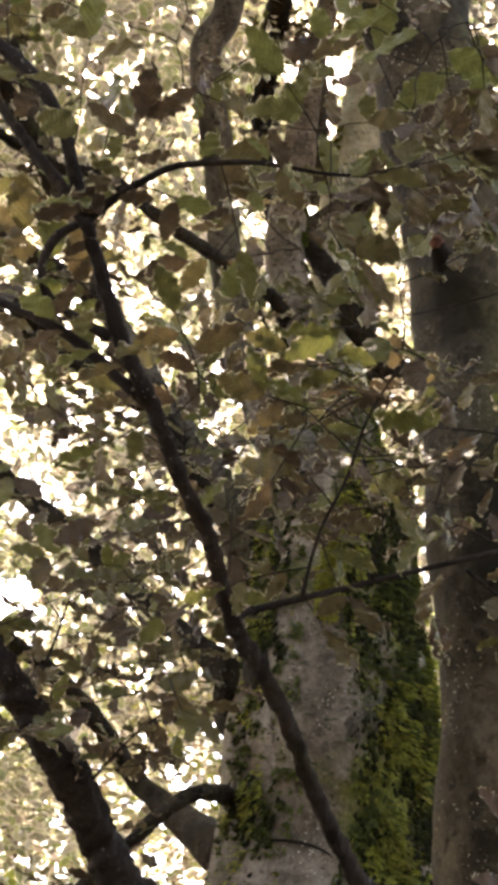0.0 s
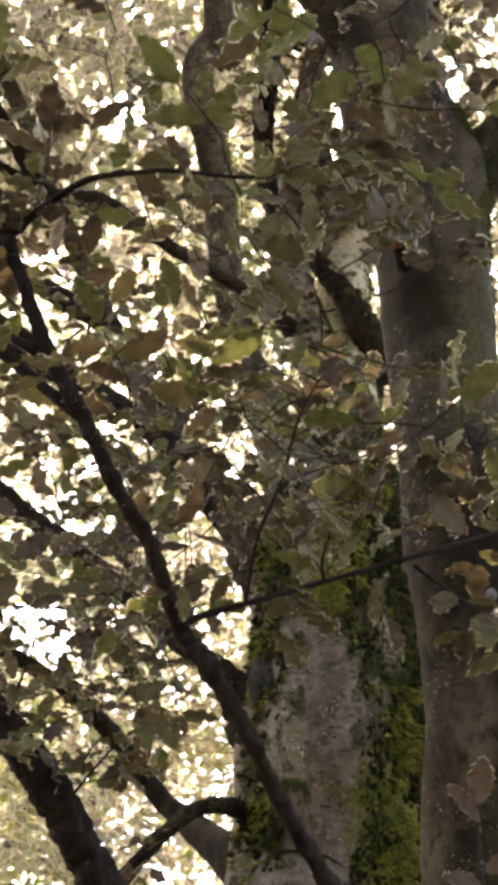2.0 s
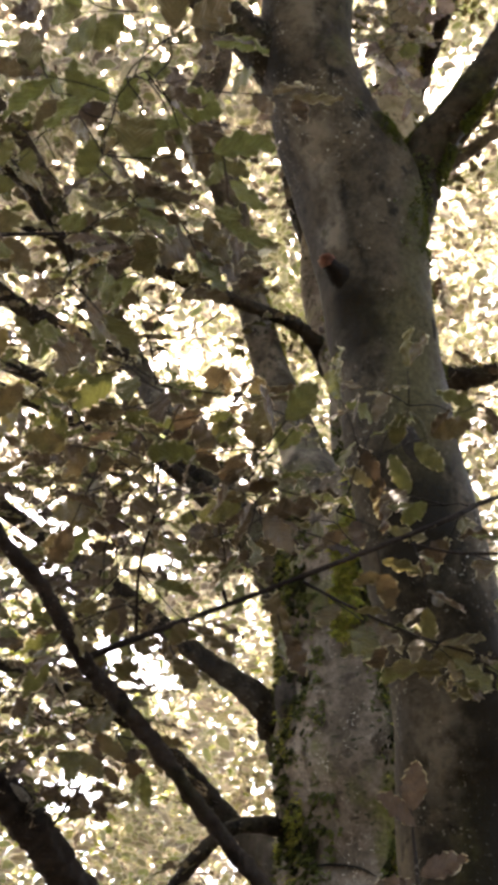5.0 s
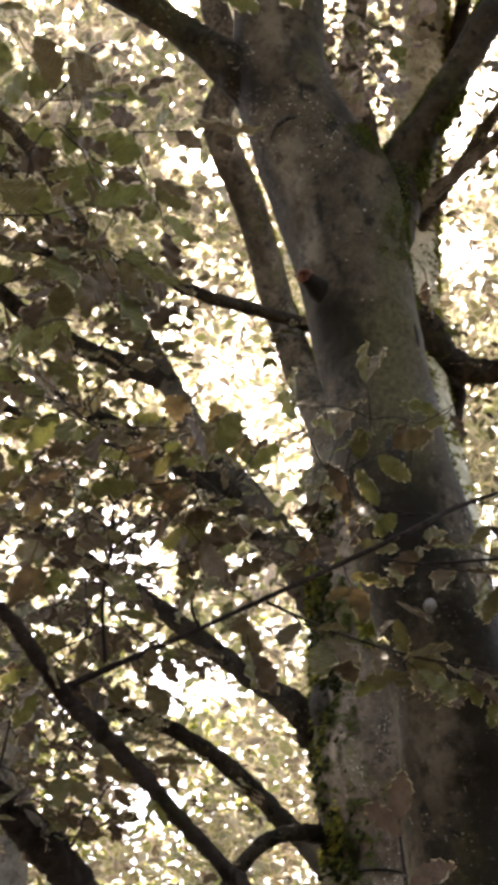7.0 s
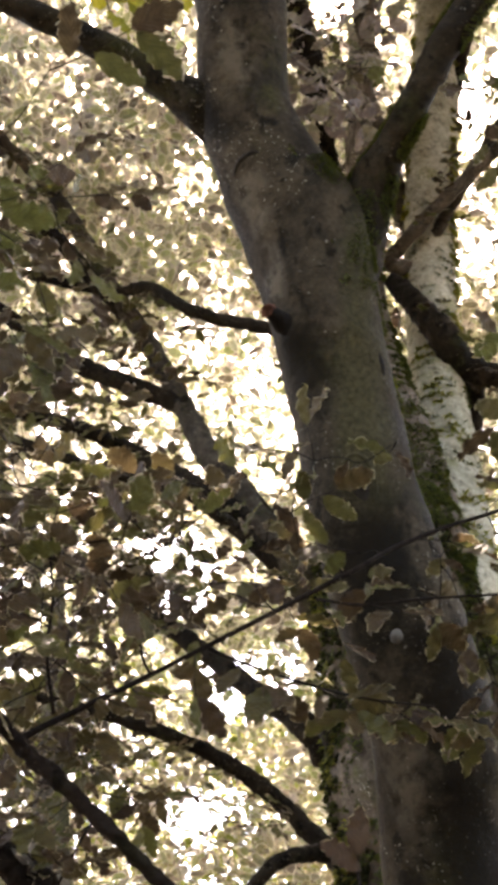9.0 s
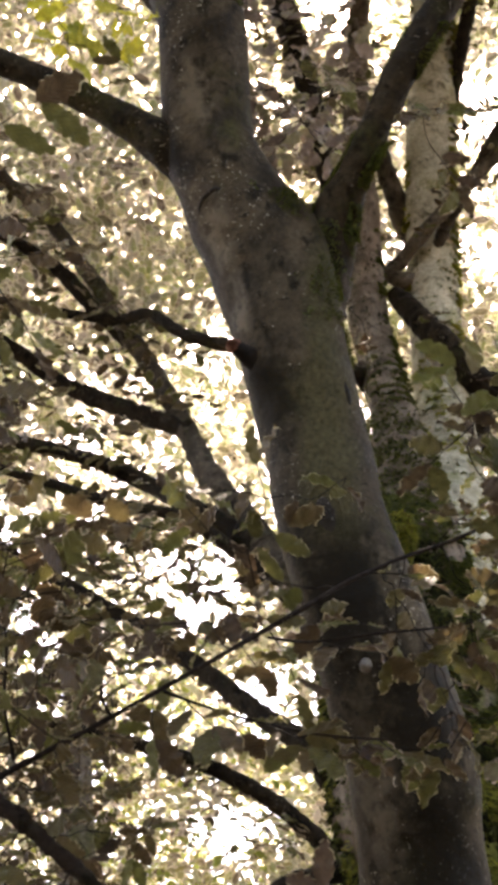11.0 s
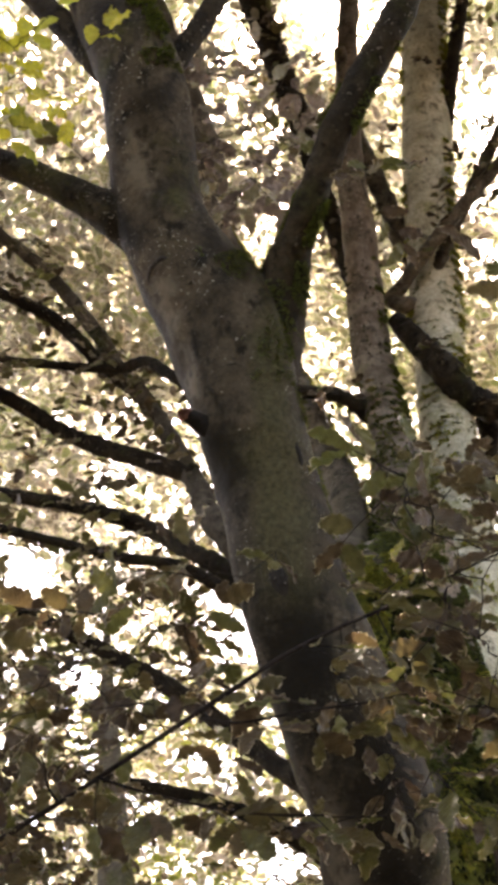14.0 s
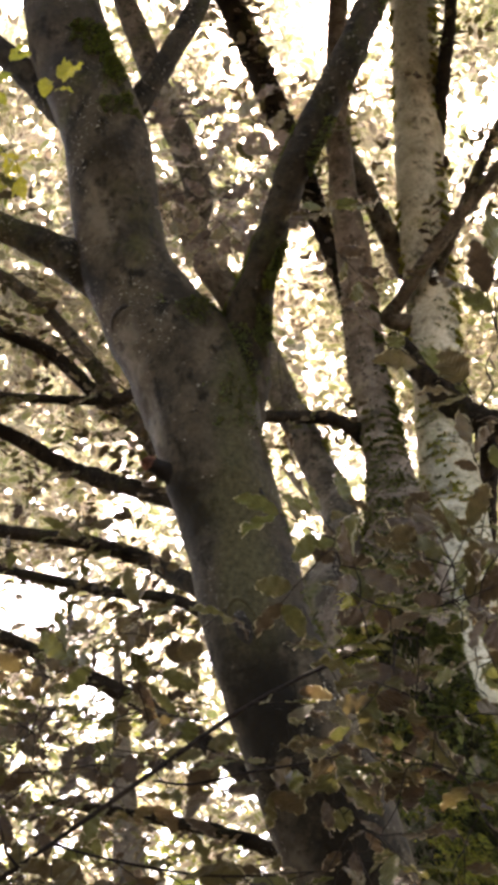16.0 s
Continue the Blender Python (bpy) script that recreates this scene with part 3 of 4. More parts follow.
MOSS_STEM_BACK = [(0.444, 4.099, 3.45, 0.2), (0.258, 3.963, 3.9, 0.135), (0.287, 4.362, 4.3, 0.105), (0.257, 4.624, 4.7, 0.092), (0.159, 4.719, 5.1, 0.086), (0.037, 4.633, 5.5, 0.083), (-0.089, 4.415, 5.9, 0.081), (-0.272, 4.163, 6.3, 0.08), (-0.21, 4.023, 6.551, 0.077), (-0.334, 3.854, 7.098, 0.073), (-0.495, 3.662, 7.839, 0.07)]
MOSS_STEM_MID = [(0.509, 4.127, 3.492, 0.249), (0.536, 4.161, 3.887, 0.2), (0.544, 4.278, 4.335, 0.157), (0.521, 4.577, 4.962, 0.108), (0.462, 5.006, 5.912, 0.112), (0.489, 4.953, 6.69, 0.1), (0.493, 4.856, 7.174, 0.086), (0.582, 4.707, 8.104, 0.07), (0.769, 4.631, 9.309, 0.066)]
MOSS_STEM_RIGHT = [(0.607, 4.204, 3.414, 0.249), (0.68, 4.314, 3.804, 0.202), (0.767, 4.776, 4.579, 0.173), (0.808, 5.076, 5.401, 0.147), (0.872, 5.277, 6.357, 0.155), (0.959, 5.166, 7.233, 0.161), (1.072, 5.102, 8.225, 0.162), (1.186, 5.102, 9.129, 0.162), (1.394, 4.992, 10.736, 0.154)]
LIMB_LEFT = [(0.272, 4.213, 3.499, 0.121), (0.15, 4.188, 3.655, 0.095), (0.068, 4.135, 3.753, 0.071), (-0.049, 4.187, 3.974, 0.065), (-0.153, 4.3, 4.193, 0.061), (-0.339, 4.39, 4.516, 0.06), (-0.473, 4.562, 4.875, 0.054), (-0.698, 4.64, 5.389, 0.05), (-0.877, 4.592, 5.687, 0.047), (-1.02, 4.504, 5.959, 0.043), (-1.252, 4.361, 6.293, 0.04), (-1.472, 4.197, 6.482, 0.035), (-1.718, 4.063, 6.801, 0.025)]
LIMB_MID = [(-0.089, 4.231, 4.059, 0.067), (-0.125, 4.246, 4.035, 0.056), (-0.232, 4.227, 4.14, 0.049), (-0.371, 4.255, 4.263, 0.044), (-0.672, 4.5, 4.584, 0.044), (-0.878, 4.425, 4.674, 0.039), (-1.165, 4.351, 4.752, 0.035), (-1.635, 4.248, 4.854, 0.029)]
LIMB_LOW = [(0.268, 4.357, 3.01, 0.129), (0.116, 4.171, 3.092, 0.07), (0.023, 4.171, 3.171, 0.051), (-0.155, 4.282, 3.345, 0.042), (-0.426, 4.434, 3.628, 0.041), (-0.73, 4.591, 3.9, 0.041), (-1.069, 4.542, 4.116, 0.038), (-1.521, 4.451, 4.382, 0.034)]
LIMB_BOTTOM = [(0.332, 4.715, 2.601, 0.098), (0.157, 5.327, 2.943, 0.053), (0.049, 5.473, 3.084, 0.046), (-0.16, 5.398, 3.283, 0.043), (-0.472, 5.231, 3.439, 0.037), (-0.862, 5.145, 3.564, 0.03), (-1.382, 5.052, 3.696, 0.023)]
LIMB_DROP = [(0.274, 4.433, 2.722, 0.041), (0.127, 4.133, 2.660, 0.032), (0.019, 3.995, 2.620, 0.027), (-0.065, 3.978, 2.575, 0.025), (-0.136, 4.035, 2.508, 0.025), (-0.219, 4.117, 2.406, 0.025), (-0.328, 4.579, 2.290, 0.030)]
LIMB_THIN = [(0.283, 4.606, 5.279, 0.034), (-0.05, 4.38, 5.22, 0.033), (-0.376, 4.147, 5.146, 0.031), (-0.63, 4.299, 5.454, 0.031), (-0.817, 4.441, 5.563, 0.03), (-1.004, 4.403, 5.577, 0.027), (-1.287, 4.251, 5.56, 0.023), (-1.565, 4.17, 5.617, 0.018)]
LIMB_SLIM = [(0.3, 4.25, 3.5, 0.05), (-0.318, 4.069, 4.056, 0.027), (-0.701, 4.006, 4.185, 0.024), (-1.094, 3.905, 4.309, 0.021), (-1.493, 3.724, 4.383, 0.015)]
LIMB_HIGH = [(-0.491, 4.568, 4.917, 0.057), (-0.488, 4.569, 4.918, 0.05), (-0.744, 4.605, 5.076, 0.049), (-0.97, 4.654, 5.223, 0.048), (-1.19, 4.647, 5.362, 0.044), (-1.487, 4.476, 5.545, 0.04), (-1.903, 4.284, 5.733, 0.03)]
LIMB_UPPER = [(-0.831, 4.604, 5.61, 0.05), (-0.843, 4.65, 5.61, 0.043), (-0.977, 4.5, 5.708, 0.042), (-1.172, 4.384, 5.923, 0.038), (-1.349, 4.162, 5.94, 0.032), (-1.712, 3.935, 6.101, 0.025)]
RIGHT_DARK = [(0.626, 5.085, 6.094, 0.055), (0.724, 4.937, 5.798, 0.068), (0.833, 4.882, 5.546, 0.084), (0.970, 4.969, 5.362, 0.081), (1.143, 5.016, 5.331, 0.069), (1.419, 5.013, 5.396, 0.057)]
RIGHT_DROP = [(1.069, 4.996, 5.344, 0.066), (1.030, 5.186, 5.416, 0.062), (1.025, 5.265, 5.301, 0.056), (0.953, 5.326, 5.020, 0.052), (0.873, 5.467, 4.622, 0.048), (0.830, 5.496, 4.216, 0.038)]
RIGHT_VEE = [(0.897, 5.261, 6.281, 0.060), (0.627, 5.176, 6.317, 0.050), (0.687, 5.135, 6.389, 0.044), (0.889, 4.999, 6.541, 0.043), (1.327, 4.821, 6.893, 0.040), (1.763, 4.663, 7.214, 0.030)]
RIGHT_VEE_UPPER = [(0.916, 5.259, 6.497, 0.049), (0.909, 5.163, 6.486, 0.040), (1.017, 5.065, 6.650, 0.037), (1.225, 4.908, 6.922, 0.037), (1.370, 4.797, 7.113, 0.034), (1.678, 4.580, 7.494, 0.025)]
RIGHT_INNER = [(0.948, 5.218, 6.824, 0.094), (0.788, 5.390, 6.862, 0.078), (0.709, 5.241, 7.045, 0.068), (0.617, 5.026, 7.317, 0.061), (0.550, 4.873, 7.596, 0.050), (0.536, 4.624, 8.025, 0.040)]
RIGHT_SIDE = [(0.526, 4.688, 5.209, 0.076), (0.482, 4.8, 5.156, 0.064), (0.406, 4.683, 5.209, 0.049), (0.283, 4.606, 5.279, 0.037), (0.16, 4.545, 5.275, 0.033)]
RIGHT_BACK = [(0.468, 5.135, 6.251, 0.073), (0.394, 5.274, 6.732, 0.067), (0.326, 5.258, 7.081, 0.065), (0.265, 5.005, 7.414, 0.069), (0.214, 4.640, 7.560, 0.077), (0.184, 4.569, 7.650, 0.081), (0.106, 4.404, 8.030, 0.086), (0.010, 4.228, 8.419, 0.083), (-0.137, 3.982, 9.066, 0.074)]
RIGHT_THIN = [(1.040, 5.137, 7.686, 0.053), (1.127, 5.128, 7.675, 0.044), (1.254, 4.965, 8.113, 0.048), (1.354, 4.878, 8.439, 0.045), (1.479, 4.725, 8.863, 0.038)]
NEAR_STEM = [(0.35, 2.9, -0.05, 0.045), (0.3, 2.85, 0.5, 0.036), (0.1, 2.6, 1.3, 0.03), (0.055, 2.568, 1.955, 0.019), (-0.065, 2.467, 2.064, 0.018), (-0.188, 2.35, 2.162, 0.015), (-0.306, 2.217, 2.262, 0.015), (-0.399, 2.144, 2.336, 0.017), (-0.452, 2.102, 2.383, 0.014), (-0.524, 1.997, 2.46, 0.014), (-0.599, 1.921, 2.512, 0.014), (-0.674, 1.851, 2.593, 0.014), (-0.748, 1.795, 2.67, 0.013), (-0.823, 1.729, 2.782, 0.011), (-0.857, 1.713, 2.839, 0.012), (-0.947, 1.704, 2.926, 0.01), (-1.016, 1.706, 3.007, 0.009), (-1.157, 1.73, 3.158, 0.007)]
NEAR_UPPER = [(-0.845, 1.718, 2.826, 0.012), (-0.897, 1.653, 2.908, 0.011), (-0.938, 1.626, 2.966, 0.011), (-0.994, 1.624, 3.028, 0.012), (-1.078, 1.631, 3.089, 0.01)]
NEAR_SIDE = [(-0.682, 1.851, 2.597, 0.012), (-0.725, 1.846, 2.621, 0.011), (-0.808, 1.853, 2.682, 0.01), (-0.888, 1.877, 2.734, 0.009), (-0.987, 1.927, 2.791, 0.008)]
NEAR_LOOP = [(-0.765, 1.800, 2.670, 0.010), (-0.820, 1.792, 2.686, 0.008), (-0.870, 1.782, 2.703, 0.007), (-0.895, 1.756, 2.733, 0.007), (-0.886, 1.734, 2.782, 0.008), (-0.857, 1.726, 2.819, 0.008)]
NEAR_TWIG_UPPER = [(-0.838, 1.713, 2.830, 0.009), (-0.800, 1.665, 2.850, 0.007), (-0.738, 1.607, 2.876, 0.006), (-0.667, 1.565, 2.874, 0.005), (-0.604, 1.530, 2.862, 0.004), (-0.498, 1.491, 2.841, 0.003), (-0.408, 1.443, 2.840, 0.002)]
NEAR_TWIG = [(-0.437, 2.125, 2.38, 0.008), (-0.385, 2.137, 2.414, 0.0072), (-0.285, 2.121, 2.454, 0.0064), (-0.138, 2.101, 2.516, 0.0054), (0.198, 1.989, 2.633, 0.0054), (0.315, 2.035, 2.721, 0.0054), (0.437, 2.072, 2.788, 0.0044), (0.538, 2.09, 2.827, 0.0044), (0.68, 2.071, 2.871, 0.0036), (0.823, 2.056, 2.91, 0.0018)]
NEAR_TWIG_LOWER = [(-0.053, 1.981, 2.492, 0.0037), (0.014, 2.0, 2.468, 0.003), (0.116, 2.03, 2.439, 0.003), (0.24, 2.055, 2.412, 0.003), (0.369, 2.081, 2.402, 0.0023)]
NEAR_TWIG_FORK = [(0.153, 1.99, 2.591, 0.003), (0.238, 1.966, 2.564, 0.003), (0.365, 1.951, 2.565, 0.003), (0.492, 1.938, 2.562, 0.0023), (0.612, 1.919, 2.568, 0.0015)]
NEAR_TWIG_SHORT = [(-0.183, 2.098, 2.497, 0.004), (-0.196, 2.071, 2.523, 0.003), (-0.194, 2.032, 2.562, 0.002), (-0.211, 1.992, 2.609, 0.001)]
NEAR_TWIG_UP = [(-0.348, 2.016, 2.387, 0.004), (-0.350, 1.935, 2.472, 0.003), (-0.330, 1.860, 2.550, 0.003), (-0.324, 1.785, 2.627, 0.002), (-0.292, 1.713, 2.702, 0.001)]
LOW_STEM = [(-0.100, 3.300, -0.050, 0.090), (-0.150, 3.250, 0.600, 0.070), (-0.171, 3.238, 1.872, 0.056), (-0.397, 3.059, 2.105, 0.048), (-0.525, 2.935, 2.233, 0.045), (-0.624, 2.853, 2.322, 0.042), (-0.706, 2.803, 2.394, 0.037), (-0.804, 2.754, 2.489, 0.031), (-0.973, 2.736, 2.678, 0.023)]
LEAFY_TOP = [(-1.04, 1.81, 3.36), (-0.92, 1.77, 3.38), (-0.73, 1.71, 3.38), (-0.71, 1.78, 3.27), (-0.61, 1.72, 3.32), (-0.55, 1.77, 3.22), (-0.76, 1.87, 3.15), (-0.53, 1.32, 2.97), (-0.43, 1.3, 2.95), (-0.39, 1.27, 2.98), (-0.45, 1.39, 2.92), (-0.55, 1.45, 2.87), (-0.34, 1.37, 2.82), (-0.49, 1.55, 2.79), (-0.55, 1.88, 3.06), (-0.37, 1.48, 2.75), (-0.29, 1.51, 2.67), (-0.37, 1.56, 2.72)]
LEAFY_MIDDLE = [(-0.41, 1.65, 2.69), (-0.58, 2.07, 2.96), (-0.34, 1.61, 2.64), (-0.43, 1.79, 2.59), (-0.43, 2.13, 2.81), (-0.33, 1.79, 2.54), (-0.23, 1.72, 2.52), (-0.0, 2.11, 2.66), (-0.21, 2.2, 2.62), (-0.82, 1.96, 3.23), (-0.86, 2.1, 3.03), (-0.73, 2.06, 3.04), (-0.77, 2.24, 2.79), (-0.68, 2.29, 2.67), (-0.6, 2.27, 2.67)]
LEAFY_BAND = [(0.33, 1.95, 2.92), (0.16, 1.96, 2.89), (0.07, 2.01, 2.80), (0.25, 2.07, 2.73), (0.41, 2.10, 2.71), (0.41, 2.27, 2.45), (0.48, 2.18, 2.60), (-0.17, 2.12, 2.79), (-0.11, 2.08, 2.68), (-0.41, 1.73, 3.34), (-0.45, 1.85, 3.16), (-0.31, 1.88, 3.14), (-0.44, 2.01, 2.93), (-0.27, 2.07, 2.86), (-0.40, 2.12, 2.76)]
LEAFY_LOW = [(0.96, 1.22, 2.90), (0.91, 1.26, 2.81), (0.91, 1.89, 3.07), (0.67, 1.93, 2.95), (0.75, 1.99, 2.88), (0.58, 1.91, 2.94), (0.67, 2.02, 2.82), (0.82, 2.09, 2.76), (0.57, 2.08, 2.71), (0.72, 2.15, 2.66), (0.79, 2.23, 2.56), (0.61, 2.19, 2.57), (0.72, 2.29, 2.46), (-0.06, 1.97, 2.84), (-0.13, 2.03, 2.75), (0.03, 2.09, 2.71), (-0.17, 2.09, 2.65), (0.11, 2.03, 2.81), (0.50, 2.21, 2.50)]
CLEARINGS = [(-0.93, 0.287, 1.531, 0.056, 0.878, 0.475, 0.026), (-0.93, 0.287, 1.531, 0.042, 0.667, 0.744, 0.024), (-0.93, 0.287, 1.531, 0.077, 0.919, 0.387, 0.021), (-0.93, 0.287, 1.531, 0.321, 0.547, 0.773, 0.021), (-0.469, 0.126, 1.51, 0.013, 0.92, 0.392, 0.029), (-0.469, 0.126, 1.51, -0.008, 0.67, 0.743, 0.021), (-0.469, 0.126, 1.51, -0.034, 0.956, 0.291, 0.021), (-0.469, 0.126, 1.51, 0.244, 0.595, 0.766, 0.029), (-0.001, -0.004, 1.543, -0.113, 0.878, 0.464, 0.039), (-0.001, -0.004, 1.543, -0.077, 0.77, 0.633, 0.019), (-0.001, -0.004, 1.543, -0.08, 0.92, 0.385, 0.029), (-0.001, -0.004, 1.543, 0.16, 0.719, 0.676, 0.024)]
FAR_CLEARINGS = [(0.468, -0.124, 1.651, -0.111, 0.925, 0.364, 0.025), (0.468, -0.124, 1.651, -0.003, 0.596, 0.803, 0.023), (0.468, -0.124, 1.651, -0.313, 0.814, 0.489, 0.02), (0.468, -0.124, 1.651, 0.107, 0.653, 0.75, 0.028), (0.468, -0.124, 1.651, -0.151, 0.951, 0.268, 0.028), (0.87, -0.196, 1.787, -0.37, 0.804, 0.466, 0.033), (0.87, -0.196, 1.787, -0.33, 0.859, 0.391, 0.019), (0.87, -0.196, 1.787, -0.283, 0.795, 0.536, 0.018), (0.87, -0.196, 1.787, 0.07, 0.672, 0.737, 0.025), (0.87, -0.196, 1.787, -0.229, 0.918, 0.324, 0.019), (0.87, -0.196, 1.787, -0.09, 0.779, 0.62, 0.016)]
LEAFY_SIDE = [(-0.87, 2.63, 3.17), (-0.74, 2.62, 3.13), (-0.81, 2.75, 3.06), (-0.66, 2.77, 3.06), (-0.56, 2.72, 3.09), (-0.75, 2.93, 2.85), (-0.47, 2.92, 2.84), (-0.54, 2.94, 2.75), (-0.63, 3.02, 2.58), (-0.50, 3.00, 2.64), (-0.40, 3.08, 2.57), (-0.78, 2.88, 2.75)]
LEAFY_FAR_SIDE = [(-0.58, 2.66, 2.84), (-0.45, 2.71, 2.78), (-0.37, 2.58, 2.98), (-0.61, 2.52, 3.04), (-0.29, 2.58, 3.17), (-0.20, 2.73, 3.14)]
LEAFY_CORNER = [(-0.48, 2.45, 3.06), (-0.52, 2.42, 3.09), (-0.50, 2.57, 2.71), (-0.47, 2.32, 2.99), (-0.13, 2.49, 2.95), (-0.12, 2.65, 3.14), (-0.45, 2.84, 3.26), (-0.42, 2.52, 2.47), (-0.61, 2.59, 2.66), (-0.03, 2.58, 2.98), (-0.52, 2.61, 2.65), (-0.45, 2.71, 2.58), (-0.70, 2.75, 3.10), (-0.25, 2.50, 2.93), (-0.45, 2.35, 2.70), (-0.64, 3.17, 2.51), (-0.11, 2.45, 2.84), (-0.35, 2.47, 3.03), (-0.01, 2.35, 2.76), (-0.71, 2.73, 3.15), (-0.35, 2.34, 2.82), (-0.51, 2.25, 3.01), (-0.15, 2.27, 2.89), (-0.48, 2.97, 3.15), (-0.41, 2.34, 2.73), (-0.50, 2.89, 3.12), (-0.43, 2.38, 2.89), (-0.49, 2.62, 2.45), (-0.73, 2.96, 2.51)]
LEAFY_CORNER_EARLY = [(-0.56, 2.49, 2.87), (-0.51, 2.79, 2.49), (-0.76, 2.78, 2.32), (-0.35, 2.65, 2.46), (-0.75, 2.70, 2.29), (-0.46, 2.88, 3.05), (-0.44, 2.84, 2.94), (-0.75, 3.23, 2.45), (-0.55, 2.56, 2.54), (-0.83, 2.89, 2.61), (-0.69, 3.00, 2.49), (-0.92, 3.24, 2.50), (-0.44, 2.61, 2.74), (-0.56, 2.79, 2.27)]
LEAFY_RIGHT = [(0.46, 2.16, 2.63), (0.65, 2.11, 2.73), (0.81, 1.99, 2.96), (0.54, 2.01, 2.82), (0.60, 1.91, 2.40), (0.83, 1.71, 2.73), (0.67, 1.92, 2.73), (0.78, 1.84, 2.41), (0.57, 1.96, 2.60), (0.74, 1.78, 2.55), (0.52, 2.01, 2.41), (0.68, 2.25, 2.35), (0.71, 1.93, 2.52), (0.81, 2.19, 2.71), (0.51, 2.24, 2.45), (0.71, 1.78, 2.59)]
LEAFY_FORK = [(0.61, 2.10, 4.18), (0.63, 2.15, 4.09), (-0.15, 2.05, 4.35), (0.30, 2.69, 5.05), (0.21, 2.73, 4.99), (0.39, 2.74, 5.17), (0.27, 2.76, 5.31), (0.40, 2.48, 3.77)]
LEAFY_LEFT = [(-0.35, 1.54, 2.98), (-0.36, 1.53, 3.17), (-0.46, 1.54, 2.76), (-0.39, 1.36, 3.07), (-0.45, 1.33, 2.83), (-0.6, 1.85, 2.64), (-0.35, 1.83, 2.76), (-0.42, 1.82, 2.64), (-0.29, 1.43, 3.14), (-0.38, 1.69, 2.73), (-0.48, 1.72, 2.89), (-0.36, 1.39, 2.89), (-0.52, 1.76, 2.9)]
LEAFY_VEIL = [(0.82, 1.70, 2.79), (0.58, 1.69, 2.85), (0.78, 1.71, 2.73), (0.85, 1.63, 2.67), (0.54, 1.99, 2.81), (0.84, 1.70, 2.71), (0.62, 1.57, 2.76), (0.84, 1.95, 2.77), (0.63, 1.60, 2.78), (0.87, 1.87, 2.90), (0.77, 1.97, 2.88), (0.66, 1.58, 2.70), (0.63, 1.58, 2.82), (0.60, 1.88, 2.99), (0.63, 1.87, 2.76)]
LEAFY_FLOOR = [(-0.51, 3.02, 2.60), (-0.39, 2.75, 2.46), (-0.46, 2.74, 2.45), (-0.57, 2.70, 2.92), (-0.44, 2.18, 2.74), (-0.45, 2.21, 2.49), (-0.42, 2.73, 3.06), (-0.47, 2.44, 2.37), (-0.48, 2.50, 2.93), (-0.65, 2.87, 2.39), (-0.63, 2.86, 2.36), (-0.67, 3.05, 2.46), (-0.45, 2.67, 2.52)]
LEAFY_LIMBS = [(-0.51, 4.05, 4.11), (-0.53, 3.67, 4.17), (-1.28, 4.33, 4.05), (-0.55, 4.13, 4.61), (-0.32, 3.70, 3.89), (-0.41, 4.19, 4.04), (-1.07, 3.70, 3.77), (-0.66, 3.70, 4.32), (-0.41, 4.41, 4.01), (-0.47, 4.07, 3.74), (-0.60, 4.31, 3.94), (-0.63, 3.49, 4.15), (-0.35, 4.11, 3.68), (-0.47, 4.07, 4.22), (-0.99, 3.76, 3.77), (-1.09, 4.27, 3.84), (-0.27, 3.79, 3.94), (-1.09, 4.01, 3.68), (-0.75, 4.36, 4.13), (-1.08, 3.86, 3.74), (-0.48, 3.95, 4.58), (-0.87, 3.47, 4.14), (-0.68, 4.26, 4.41)]
LEAFY_BELOW = [(-1.22, 4.64, 3.70), (-1.30, 4.88, 2.93), (-1.08, 4.20, 3.60), (-0.78, 4.38, 3.18), (-1.14, 3.99, 3.49), (-1.00, 4.23, 3.10), (-0.94, 4.50, 2.74), (-1.32, 4.51, 3.68), (-1.28, 4.50, 3.53), (-0.89, 4.13, 3.56), (-0.86, 4.33, 3.38), (-1.20, 4.37, 3.83), (-1.11, 4.83, 3.33), (-0.89, 4.79, 2.82), (-1.15, 4.60, 3.18), (-0.84, 4.33, 2.88), (-1.16, 4.06, 3.49), (-0.92, 4.46, 3.49)]
LEAFY_BRONZE = [(0.22, 2.44, 5.14), (0.19, 2.43, 5.15), (0.37, 3.05, 5.17), (0.18, 2.55, 4.88), (0.21, 2.32, 4.98), (0.37, 3.1, 5.19), (0.39, 2.45, 5.02), (0.27, 3.07, 5.28), (0.41, 2.6, 5.31), (0.33, 2.49, 4.8), (0.27, 2.8, 5.61), (0.38, 2.6, 4.89), (0.38, 3.03, 5.37), (0.38, 2.66, 5.0), (0.31, 2.44, 4.82), (0.21, 2.5, 4.59), (0.05, 2.53, 4.79), (0.13, 2.51, 4.9), (0.23, 2.43, 5.07), (0.07, 2.54, 4.79), (0.07, 2.63, 4.77), (0.11, 2.57, 4.55), (0.16, 2.49, 4.91), (0.26, 2.36, 4.73), (0.18, 2.3, 4.59), (0.28, 2.66, 4.89), (0.27, 2.38, 4.52)]
LEAFY_YELLOW = [(-0.43, 2.0, 4.53), (-0.37, 1.96, 4.48), (-0.2, 1.78, 4.38), (-0.31, 1.79, 4.46), (-0.14, 1.75, 4.31), (-0.47, 1.88, 4.61), (-0.3, 1.73, 4.33), (-0.13, 1.8, 4.48), (-0.24, 1.71, 4.52), (-0.27, 1.72, 4.5)]
